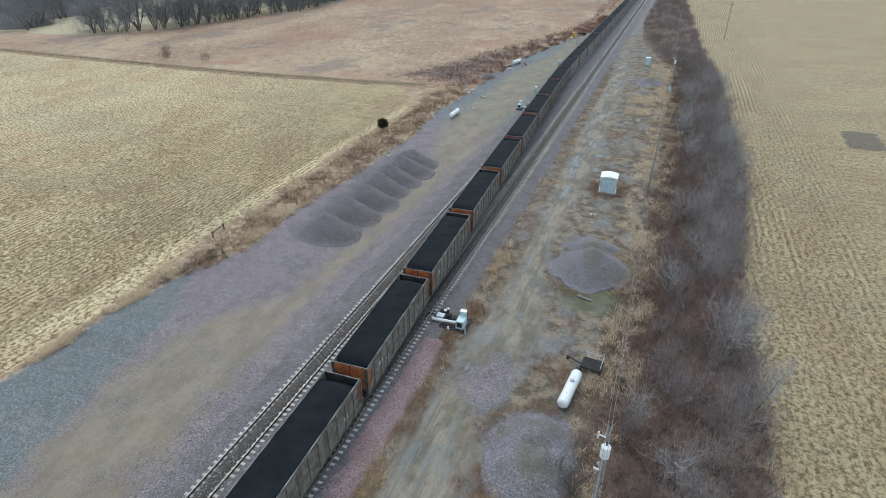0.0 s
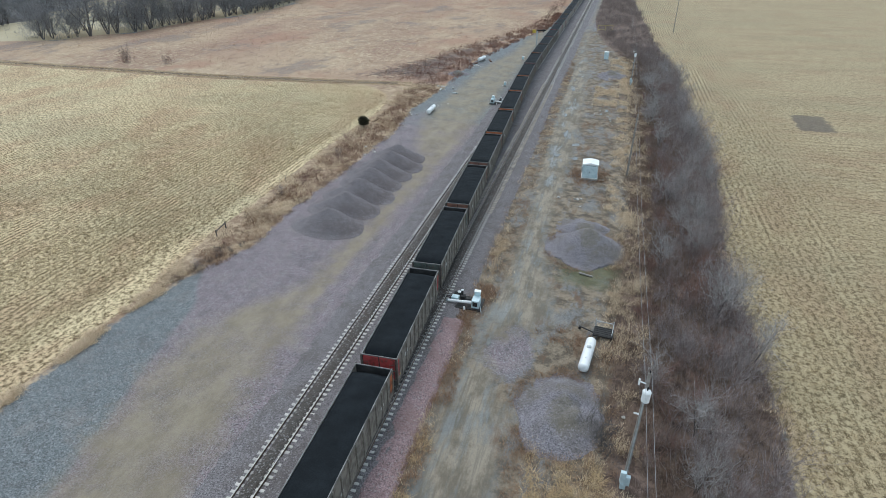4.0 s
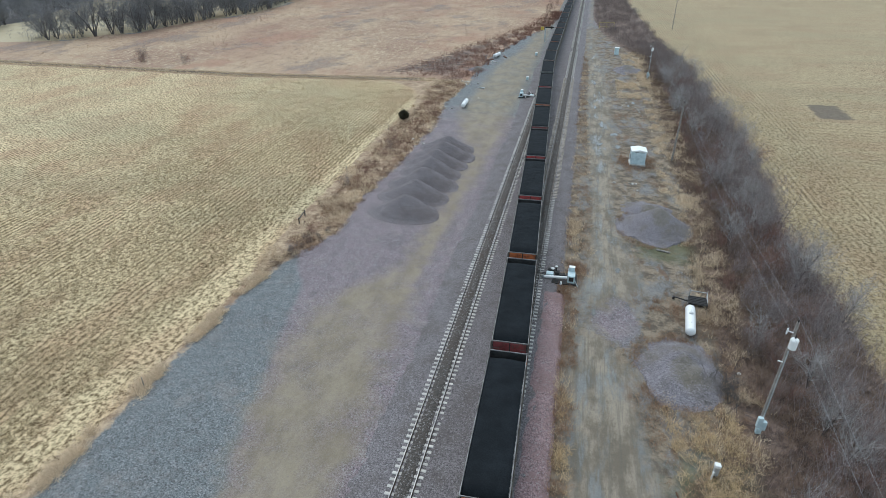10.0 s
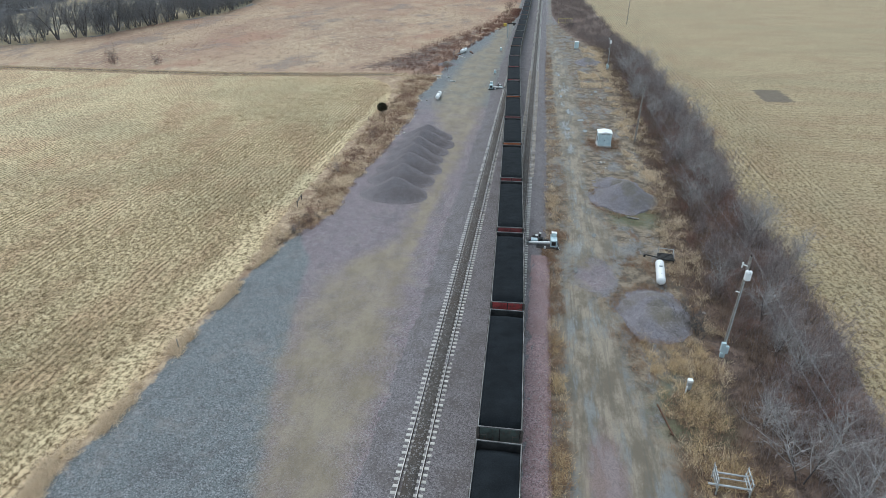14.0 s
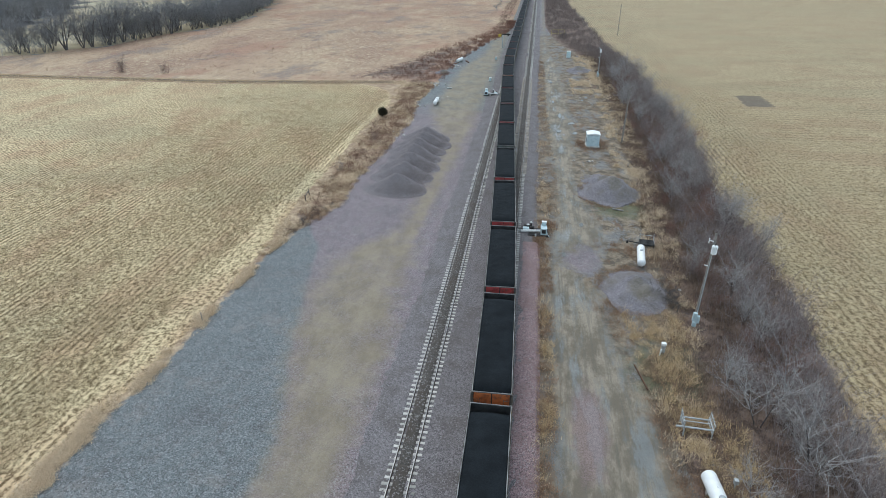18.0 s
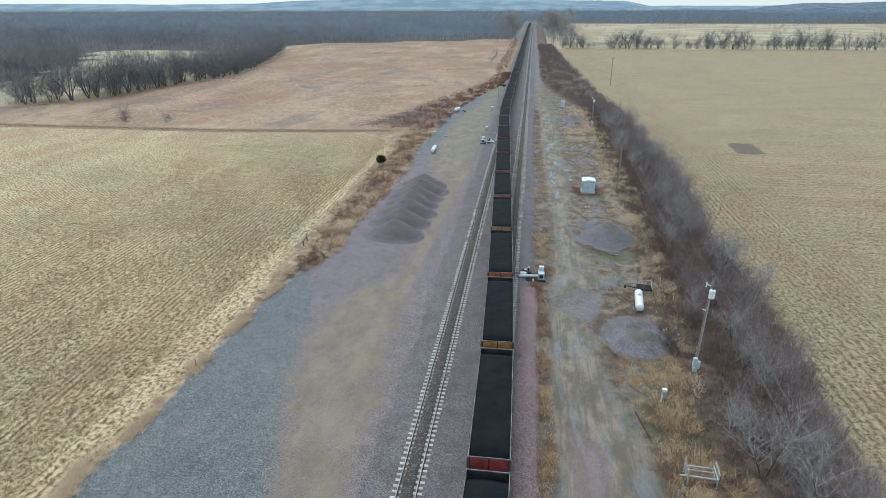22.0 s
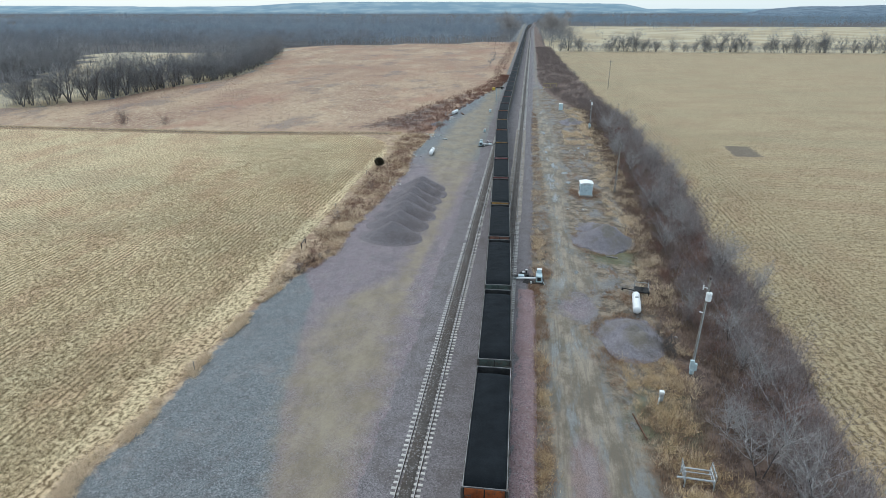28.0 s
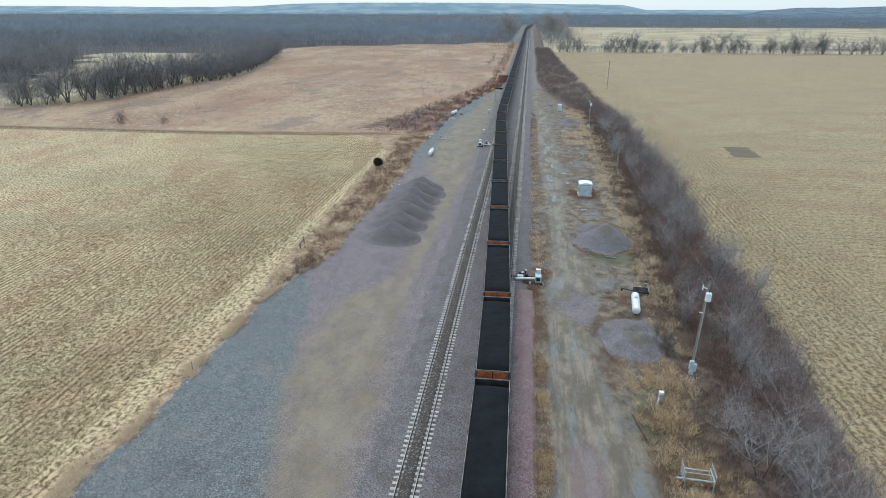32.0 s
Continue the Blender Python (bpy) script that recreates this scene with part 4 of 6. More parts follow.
def switch_machine(x, y, s):
    """A powered switch with its hot-air snow blower: motor, blower house, duct, pipe."""
    t = thing("switch_heater", pose(x, y, 0), "grey switch machine with snow-melter blower and duct beside the rail", "switch machine", "switch heaters")
    t.scale = (1.05 * s, 1, 1.05)
    part("motor_case", bbox(1.7, -0.35, 0.25, 2.5, 0.35, 0.62, 0.05), GALV_BLUE, t)
    part("motor", rod(bmesh.new(), (1.85, 0.7, 0.5), (2.6, 0.7, 0.5), 0.24, 0.24, 14), DARK, t, "black motor drum")
    part("motor_cap", lathe([(0.2, 0), (0.2, 0.08), (0.05, 0.16)], 12, pose(2.35, 0.75, 0.7)), WHITE, t)
    part("relay_case", bbox(2.65, -0.1, 0.2, 3.15, 0.45, 0.75, 0.04), DARK, t)
    part("throw_rod", rod(bmesh.new(), (0.6, 0, 0.34), (1.8, 0, 0.34), 0.035), DARK, t)
    part("throw_rod", rod(bmesh.new(), (0.6, 0.3, 0.34), (1.8, 0.3, 0.34), 0.035), DARK, t)
    part("duct", rod(bmesh.new(), (1.5, -0.75, 0.45), (4.0, -0.75, 0.6), 0.15, 0.15, 14), ROOF_WHITE, t, "pale slim air duct")
    part("elbow", rod(bmesh.new(), (1.5, -0.75, 0.45), (1.2, -0.6, 0.3), 0.18, 0.13, 12), GALV, t)
    h = part("blower_house", bbox(4.05, -1.15, 0.15, 4.85, 0.1, 1.05, 0.04), GALV_BLUE, t)
    part("control_box", bbox(4.15, -0.1, 1.05, 4.75, 0.35, 1.55, 0.03), GALV_BLUE, h)
    part("control_lid", bbox(4.12, -0.13, 1.55, 4.78, 0.38, 1.6, 0.02), ROOF_WHITE, h)
    part("conduit", rod(bmesh.new(), (4.8, -0.4, 0.3), (5.2, -1.6, 0.1), 0.05), GALV, t)
    part("valve_manifold", rod(bmesh.new(), (2.6, -0.2, 0.35), (3.8, 0.1, 0.45), 0.07), DARK, t)
    part("intake_grille", bbox(4.2, -1.19, 0.4, 4.7, -1.15, 0.9, 0.01), DARK, h)
    part("flue_pipe", rod(bmesh.new(), (2.75, 0.35, 0.5), (2.75, 0.35, 1.25), 0.11, 0.11, 10), DARK, t)
    part("cap", lathe([(0.16, 0), (0.16, 0.05), (0.04, 0.12)], 12, pose(2.75, 0.35, 1.25)), WHITE, t)
    part("pad", bbox(1.5, -1.4, 0.02, 5.1, 1.1, 0.14, 0.02), DARK, t)
    part("gas_regulator", rod(bmesh.new(), (3.4, -1.5, 0.1), (3.4, -1.5, 0.42), 0.13, 0.1, 10), WHITE, t)
    part("marker_flag", bbox(4.05, 1.25, 0.0, 4.35, 1.28, 0.75, 0.01), WHITE, t)
    return t


switch_machine(-0.3, -2.8, 1)
switch_machine(LEFT_X + 0.35, 81.9, -1)


def pole(x, y, h, lean, label, transformer=False, arms=0):
    """A timber line pole, with what hangs on it."""
    t = thing("utility_pole", pose(x, y, -0.3, 0, lean, 0), label, "utility pole", "utility poles")
    part("shaft", rod(bmesh.new(), (0, 0, 0), (0, 0, h + 0.3), 0.16, 0.11, 12), POLE_WOOD, t)
    if transformer:
        d = part("transformer", lathe([(0.2, 0), (0.28, 0.06), (0.28, 0.8), (0.30, 0.82), (0.24, 0.92), (0.08, 0.98)], 18, pose(0.02, -0.42, h - 1.8)), ROOF_WHITE, t, "pale grey transformer can")
        part("bushing", rod(bmesh.new(), (0.02, -0.42, h - 0.85), (0.02, -0.42, h - 0.55), 0.06, 0.04), DARK, d)
        part("bracket", bbox(-0.08, -0.3, h - 1.5, 0.08, -0.05, h - 1.1, 0.01), GALV, t)
        part("cutout", rod(bmesh.new(), (-0.1, -0.05, h - 0.6), (-0.55, -0.1, h - 0.45), 0.05), WHITE, t)
        part("arrester", rod(bmesh.new(), (-0.55, -0.1, h - 0.75), (-0.55, -0.1, h - 0.25), 0.06), WHITE, t)
        part("meter_arm", rod(bmesh.new(), (-0.1, -0.1, h - 3.3), (-0.45, -0.15, h - 3.2), 0.06), WHITE, t)
        part("riser_pipe", rod(bmesh.new(), (0.0, -0.2, 0.5), (0.0, -0.16, h - 2.2), 0.05), GALV, t)
        for xx, zz, hh in ((-0.2, 1.0, 1.0), (0.12, 0.8, 0.85), (-0.1, 0.35, 0.5)):
            part("meter_box", bbox(xx - 0.2, -0.5, zz, xx + 0.2, -0.2, zz + hh, 0.02), GALV_BLUE, t)
    part("insulator", rod(bmesh.new(), (0, 0, h + 0.28), (0, 0, h + 0.5), 0.05, 0.04), DARK, t)
    for i in range(arms):
        part("crossarm", bbox(-1.2, -0.06, h - 0.4 - 0.6 * i, 1.2, 0.06, h - 0.28 - 0.6 * i, 0.01), POLE_WOOD, t)
    return t


pole(20.06, -23.03, 10.8, 0.6, "grey timber pole with a transformer and meter boxes", True)
pole(20.28, 41.63, 10.5, 1.0, "bare timber line pole in the brush")
pole(21.29, 110.67, 9.4, 0, "timber pole with a small transformer in the brush", True)
pole(38.5, 210, 13.0, 0, "tall crossarm pole standing in the stubble field", False, 1)
pole(19.86, -83.69, 10.8, 0, "grey timber line pole behind the yard")


def wire(a, b, sag, r=0.012):
    """A hanging wire."""
    a, b = np.array(a), np.array(b)
    s = np.linspace(0, 1, 25)[:, None]
    p = a + (b - a) * s
    p[:, 2] -= (sag * 4 * s * (1 - s))[:, 0]
    ring = np.array([(r, 0, 0), (0, 0, r), (-r, 0, 0), (0, 0, -r)])
    v = (p[:, None] + ring[None]).reshape(-1, 3)
    i, k = np.arange(24)[:, None] * 4, np.arange(4)[None]
    f = np.stack([i + k, i + (k + 1) % 4, i + 4 + (k + 1) % 4, i + 4 + k], -1).reshape(-1, 4)
    return tagged(new("overhead_wire", mesh_from("overhead_wire", v, f, WIRE)), "thin pale overhead wire sagging between poles", "wire", "overhead wires")


for dx, dz in ((0.1, 0.2), (-0.1, -1.0)):
    line_pts = [(19.86 + dx, -83.69, 10.8 + dz), (20.16 + dx, -23.02, 10.8 + dz), (20.44 + dx, 41.63, 10.5 + dz), (21.29 + dx, 110.67, 9.4 + dz), (21.06 + dx, 210.41, 9.3 + dz)]
    for a, b in zip(line_pts, line_pts[1:]):
        wire(a, b, 0.9)

t = thing("meter_pedestal", pose(15.79, -28.82, 0), "small white-topped metal meter pedestal in brown grass", "meter box", "trackside cabinets")
part("post", rod(bmesh.new(), (-0.12, 0, 0), (-0.12, 0, 1.0), 0.05), GALV, t)
part("post", rod(bmesh.new(), (0.12, 0.1, 0), (0.12, 0.1, 0.9), 0.05), GALV, t)
part("body", bbox(-0.18, -0.16, 0.35, 0.18, 0.16, 1.15, 0.02), GALV, t)
part("lid", bbox(-0.22, -0.2, 1.15, 0.22, 0.2, 1.42, 0.04), WHITE, t, "white lid")
part("conduit", rod(bmesh.new(), (-0.25, -0.22, 0), (-0.2, -0.18, 0.75), 0.07), ROOF_WHITE, t)
t = thing("valve_post", pose(18.13, -44.55, 0), "small grey valve post beside the white tank", "meter box", "trackside cabinets")
part("post", rod(bmesh.new(), (0, 0, 0), (0, 0, 0.7), 0.05), GALV, t)
part("head", bbox(-0.16, -0.16, 0.6, 0.16, 0.16, 1.0, 0.03), GALV, t)

t = thing("metal_stand", pose(16.69, -38.83, 0, 0, 0, -3), "pale galvanised steel cradle stand on the grass", "metal stand")
for x in (-1.1, 1.1):
    for y in (-0.75, 0.75):
        part("leg", rod(bmesh.new(), (x, y, 0), (x, y, 0.95), 0.06), GALV, t)
    part("end_rail", rod(bmesh.new(), (x, -0.75, 0.9), (x, 0.75, 0.9), 0.05), GALV, t)
    part("end_rail", rod(bmesh.new(), (x, -0.75, 0.45), (x, 0.75, 0.45), 0.04), GALV, t)
    for y in (-0.75, -0.37, 0.0, 0.37, 0.75):
        part("upright", rod(bmesh.new(), (x, y, 0.45), (x * 1.06, y, 1.55), 0.035), GALV, t)
    part("end_rail", rod(bmesh.new(), (x * 1.05, -0.8, 1.4), (x * 1.05, 0.8, 1.4), 0.04), GALV, t)
part("long_rail", rod(bmesh.new(), (-1.7, -0.5, 0.7), (1.2, -0.5, 0.7), 0.08), GALV, t)
part("long_rail", rod(bmesh.new(), (-1.2, 0.6, 0.75), (1.2, 0.6, 0.75), 0.07), GALV, t)
part("long_rail", rod(bmesh.new(), (-1.1, 0.0, 0.9), (1.1, 0.0, 0.9), 0.04), GALV, t)

for x, y, lx, ly, r in ((13.24, -32.59, -0.7, 3.4, 0.07), (15.55, 6.66, 1.6, -0.5, 0.12)):
    ob = part("timber", rod(bmesh.new(), (-lx / 2, -ly / 2, r), (lx / 2, ly / 2, r), r, r * 0.9, 8), RUST if r < 0.1 else POLE_WOOD)
    ob.matrix_basis = pose(x, y, 0)
    tagged(ob, "old timber lying on the ground", "timber", "loose timbers")

BLACK_WOOD = plain("tarred_post", (0.05, 0.045, 0.042), (0.11, 0.10, 0.09), 4, 0.9, 0, 0.4)
BRACE = (-33.07, 4.63)
t = thing("corner_brace", pose(*BRACE, 0), "wire-fence corner brace of old posts at the field edge", "fence")
for y in (-1.3, 1.3):
    part("post", rod(bmesh.new(), (-0.14 * y, y, 0), (-0.14 * y, y, 1.0), 0.09, 0.08), BLACK_WOOD, t)
part("brace_rail", rod(bmesh.new(), (0.18, -1.3, 0.8), (-0.18, 1.3, 0.8), 0.07), BLACK_WOOD, t)


def fence_post(x, y, h=1.2):
    ob = part("fence_post", rod(bmesh.new(), (0, 0, -0.1), (0, 0, h), 0.05, 0.045), POLE_WOOD)
    ob.matrix_basis = pose(x, y, 0)
    return tagged(ob, "weathered fence post at the field edge", "fence post", "fence posts")


for y, dx in ((-30.0, 0.5), (23.6, 0.4), (48.0, 0.7), (57.0, 1.8)):
    fence_post(float(FIELD_L(y)) + dx, y, 1.1)


def cantilever():
    """A low signal mast with its arm reaching towards the track."""
    t = thing("signal_cantilever", pose(-11.37, 165.31, 0), "galvanised signal mast with a dark arm and yellow box", "railway signal")
    part("mast", bbox(-0.2, -0.2, 0, 0.2, 0.2, 5.3, 0.03), GALV, t)
    part("arm", bbox(-0.2, -0.22, 5.0, 3.0, 0.22, 5.4, 0.03), DARK, t)
    s = part("signal_head", bbox(1.9, -0.5, 4.6, 2.5, -0.22, 5.6, 0.05), DARK, t)
    part("hood", rod(bmesh.new(), (2.2, -0.75, 5.2), (2.2, -0.5, 5.2), 0.14), DARK, s)
    part("ladder", bbox(-0.25, -0.45, 0.3, 0.25, -0.36, 4.9, 0.01), GALV, t)
    part("equipment_box", bbox(-1.7, -0.5, 4.3, -0.6, 0.5, 5.3, 0.04), MARK_YELLOW, t, "rusty yellow equipment box")
    part("bracket", bbox(-0.7, -0.1, 4.5, -0.1, 0.1, 4.7, 0.01), DARK, t)


cantilever()
cabinet(-11.14, 100.21, 0.6, 0.9, "small white-lidded trackside cabinet")
cabinet(-11.93, 137.09, 0.7, 1.0, "small white-lidded trackside cabinet")

FRAME_YELLOW = plain("faded_yellow_steel", (0.36, 0.29, 0.10), (0.52, 0.43, 0.18), 2, 0.6, 0.2)
t = thing("pipe_frame", pose(11.6, 207, 0, 0, 0, 8), "faded yellow pipe frame standing in brown scrub", "metal stand")
for x in (-3.0, 0.0, 3.0):
    part("post", rod(bmesh.new(), (x, 0, -0.1), (x, 0, 2.4), 0.09), FRAME_YELLOW, t)
for z in (0.6, 2.3):
    part("rail", rod(bmesh.new(), (-3.05, 0, z), (3.05, 0, z), 0.08), FRAME_YELLOW, t)

for x, y, turn, length, wide in ((-21.6, 131.9, 20, 3.6, 0.5), (-25.6, 126.5, -35, 2.6, 0.7), (-25.0, 124.6, 60, 1.8, 0.4), (-26.4, 90.8, 10, 2.2, 0.4), (-21.8, 88.0, 75, 1.6, 0.3)):
    ob = part("scrap_metal", bbox(-wide / 2, -length / 2, 0, wide / 2, length / 2, 0.28, 0.03), RUST if wide > 0.45 else GALV)
    ob.matrix_basis = pose(x, y, 0.02, 0, 0, turn)
    tagged(ob, "rusty scrap steel lying on the gravel" if wide > 0.45 else "grey scrap steel lying on the gravel", "scrap", "pieces of scrap")

# ---- plants ----
def bark(name, a, b):
    q = Nodes(name, 0.95)
    rnd = q.add("NewGeometry", out=8)
    return q.colour(q.mix(rnd, a, b))


TWIG_GREY = bark("grey_twigs", (0.16, 0.13, 0.125), (0.45, 0.385, 0.37))
TWIG_BROWN = bark("brown_twigs", (0.15, 0.11, 0.095), (0.34, 0.265, 0.235))
TWIG_RED = bark("red_brown_twigs", (0.17, 0.09, 0.072), (0.32, 0.185, 0.15))
SUMAC = bark("dark_red_scrub", (0.15, 0.07, 0.052), (0.36, 0.20, 0.15))
TWIG_FAR = bark("far_grey_twigs", (0.13, 0.13, 0.14), (0.34, 0.335, 0.34))
BARK = bark("dark_bark", (0.085, 0.075, 0.072), (0.16, 0.145, 0.14))


def grove(name, a, b):
    """Bare crowns: each twig its own tone, and stands of trees that differ from one another."""
    q = Nodes(name, 0.95)
    f = q.calc("ADD", q.calc("MULTIPLY", q.add("NewGeometry", out=8), 0.45), q.calc("MULTIPLY", q.ramp(q.noise(0.045, 5, 0.7, (1.0, 0.45, 0.3)), 0.33, 0.67), 0.55))
    return q.colour(q.mix(f, a, b))


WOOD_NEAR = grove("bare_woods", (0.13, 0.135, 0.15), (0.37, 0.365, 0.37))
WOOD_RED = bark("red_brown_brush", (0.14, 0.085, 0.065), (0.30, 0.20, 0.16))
# aerial haze painted into the bark: bluer with distance
WOOD_FAR_HAZE = grove("far_woods_hazed", (0.165, 0.21, 0.265), (0.42, 0.47, 0.51))
WOOD_HAZE = grove("distant_woods_hazed", (0.17, 0.25, 0.33), (0.33, 0.43, 0.50))
STRAW = bark("dry_grass", (0.44, 0.32, 0.21), (0.80, 0.645, 0.45))
GOLD = bark("golden_grass", (0.34, 0.23, 0.12), (0.72, 0.54, 0.32))
MEADOW_STRAW = bark("meadow_grass", (0.24, 0.135, 0.09), (0.56, 0.42, 0.28))
STRAW_RUST = bark("rusty_dry_weeds", (0.095, 0.062, 0.045), (0.26, 0.18, 0.127))
TWIG_PALE = bark("pale_grey_bark", (0.26, 0.24, 0.235), (0.50, 0.47, 0.45))
RUST_WEEDS = bark("orange_brown_weeds", (0.17, 0.095, 0.06), (0.38, 0.24, 0.15))
GREEN_DARK = bark("dark_juniper", (0.022, 0.022, 0.012), (0.075, 0.062, 0.034))


def limb(out, rng, p, d, length, r, level, kinks=3, kids=4, rise=0.25):
    """Grows one limb and its twigs into a list of bars."""
    pts = [np.array(p)]
    step = length / kinks
    for i in range(kinks):
        d = d + rng.normal(0, 0.22, 3) + np.array([0, 0, rise * 0.3])
        d /= np.linalg.norm(d)
        q = pts[-1] + d * step
        ra, rb = r * (1 - i / kinks * 0.7), r * (1 - (i + 1) / kinks * 0.7)
        out.append((*pts[-1], *q, ra, rb))
        pts.append(q)
    if level > 0:
        for _ in range(kids):
            i = rng.integers(1, len(pts))
            s = d + rng.normal(0, 0.75, 3) + np.array([0, 0, rise])
            s /= np.linalg.norm(s)
            limb(out, rng, pts[i], s, length * rng.uniform(0.42, 0.68), r * 0.5, level - 1, max(2, kinks - 1), kids, rise)


def shrub_mesh(seed, height, stems, material, spread=0.7, r=0.03, kids=5):
    rng = np.random.default_rng(seed)
    out = []
    for _ in range(stems):
        a, lean = rng.uniform(0, 2 * np.pi), rng.uniform(0.15, spread)
        d = np.array([math.cos(a) * lean, math.sin(a) * lean, 1.0])
        limb(out, rng, (rng.normal(0, 0.5), rng.normal(0, 0.5), -0.1), d / np.linalg.norm(d), height * rng.uniform(0.55, 0.8), r, 2, 4, kids)
    return prisms("branches", out, material)


def tree_meshes(seed, height, material, r=0.22, stems=3, lean=0.3):
    """A bare tree: leaning stems from one root, and a crown of limbs and twigs."""
    rng = np.random.default_rng(seed)
    v, f, crown = [], [], []
    n_seg = 6
    for s in range(stems):
        a = 2 * np.pi * (s + rng.uniform(0, 0.7)) / stems
        p, d = np.array([0.2 * math.cos(a), 0.2 * math.sin(a), -0.2]), np.array([lean * math.cos(a), lean * math.sin(a), 1.0])
        tall, thick = height * rng.uniform(0.45, 0.62), r * rng.uniform(0.7, 1.0)
        pts, base = [p], len(v)
        for i in range(n_seg):
            d = d + rng.normal(0, 0.09, 3)
            d /= np.linalg.norm(d)
            pts.append(pts[-1] + d * tall / n_seg)
        for i, q in enumerate(pts):
            rr = thick * (1 - i / n_seg * 0.65)
            v += [(q[0] + rr * math.cos(k * math.pi / 3), q[1] + rr * math.sin(k * math.pi / 3), q[2]) for k in range(6)]
        f += [(base + 6 * i + k, base + 6 * i + (k + 1) % 6, base + 6 * i + 6 + (k + 1) % 6, base + 6 * i + 6 + k) for i in range(n_seg) for k in range(6)]
        for i in range(27 // stems):
            g = rng.uniform(0, 2 * np.pi)
            w = np.array([math.cos(g) * 0.75 + d[0], math.sin(g) * 0.75 + d[1], rng.uniform(0.35, 1.1)])
            limb(crown, rng, pts[rng.integers(2, n_seg + 1)], w / np.linalg.norm(w), height * rng.uniform(0.24, 0.44), thick * 0.5, 2, 3, 5, 0.3)
    return mesh_from("trunk", v, f, BARK, True), prisms("crown", crown, material)


SHRUBS = [shrub_mesh(30 + i, h, s, m, sp) for i, (h, s, m, sp) in enumerate((
    (4.2, 11, TWIG_GREY, 0.42), (5.2, 10, TWIG_GREY, 0.36), (3.2, 11, TWIG_BROWN, 0.5), (4.0, 10, TWIG_RED, 0.45), (5.8, 9, TWIG_GREY, 0.34), (3.4, 11, TWIG_GREY, 0.5), (2.4, 11, TWIG_RED, 0.6)))]
TREES = [tree_meshes(60 + i, h, TWIG_FAR, r) for i, (h, r) in enumerate(((12, 0.2), (14, 0.24), (10, 0.17), (15, 0.26)))]
SHRUB_WORDS = ("leafless grey bushy shrub in the thicket", "tall leafless grey shrub in the thicket", "low leafless brown shrub in weeds", "leafless red-brown shrub among weeds",
               "high thin leafless grey shrub", "wide leafless grey bush in the thicket", "low red-brown leafless bush among weeds")


SAPLINGS = [tree_meshes(80 + i, h, TWIG_PALE, 0.07, 2, 0.12) for i, h in enumerate((6.5, 7.5, 5.5))]


def sapling(i, x, y, s=1.0):
    t = thing("sapling", pose(x, y, -0.3, 0, 0, random.uniform(0, 360)) @ Matrix.Scale(s, 4), "thin pale grey leafless sapling in the thicket", "tree", "saplings")
    for name, me in zip(("trunk", "crown"), SAPLINGS[i]):
        shared(name, me, t)
    return t


def shrub(i, x, y, s=1.0, z=0.0):
    ob = shared("shrub", SHRUBS[i], None, pose(x, y, z - 0.1, 0, 0, random.uniform(0, 360)) @ Matrix.Scale(s, 4))
    return tagged(ob, SHRUB_WORDS[i], "shrub", "bare shrubs")


def tree(i, x, y, s=1.0, z=0.0):
    t = thing("bare_tree", pose(x, y, z, 0, 0, random.uniform(0, 360)) @ Matrix.Scale(s, 4), "leafless brown-grey tree at the field edge", "tree", "bare trees")
    for name, me in zip(("trunk", "crown"), TREES[i]):
        shared(name, me, t)
    return t


random.seed(11)
for y in np.arange(-56, 120, 1.35):
    a, b = float(BRUSH_R(y)) + 2.6, float(FIELD_R(y)) - 0.6
    if y < -22:
        a += 4.0
    for _ in range(3 if y < 70 and random.random() < 0.6 else 2):
        u = random.random()
        i = random.choice((0, 2, 1, 4, 5, 3) if u > 0.35 else (2, 3, 6, 5, 2))
        shrub(i, a + (b - a) * u, y + random.uniform(-0.6, 0.6), random.uniform(0.75, 1.15) * (0.8 if u < 0.2 else 1.0), -0.2)
for y in np.arange(-52, 118, 5.2):
    a, b = float(BRUSH_R(y)) + 3.0, float(FIELD_R(y)) - 1.0
    sapling(random.randrange(3), a + (b - a) * random.random(), y + random.uniform(-2, 2), random.uniform(0.75, 1.1))
FAR_BRUSH = bark("far_brown_brush", (0.17, 0.125, 0.11), (0.36, 0.29, 0.26))
far_bars = []
for y in np.arange(108, 500, 0.4):
    rng2 = np.random.default_rng(int(y * 100))
    a, b = float(BRUSH_R(y)) + 1, float(FIELD_R(y)) - 0.5
    x, h = a + (b - a) * random.random(), random.uniform(0.9, 2.4)
    for _ in range(36):
        g, u = rng2.uniform(0, 2 * np.pi), rng2.uniform(0.1, 0.6)
        z0 = rng2.uniform(0, 0.5)
        px, py = x + rng2.normal(0, 1.0), y + rng2.normal(0, 0.8)
        far_bars.append((px, py, z0 * h, px + math.cos(g) * u * 0.5 * h, py + math.sin(g) * u * 0.5 * h, h * rng2.uniform(0.6, 1.25), 0.024, 0.01))
tagged(new("far_thicket", prisms("far_thicket", far_bars, FAR_BRUSH)), "brown leafless thicket along the far field edge", "thicket", kind="stuff")
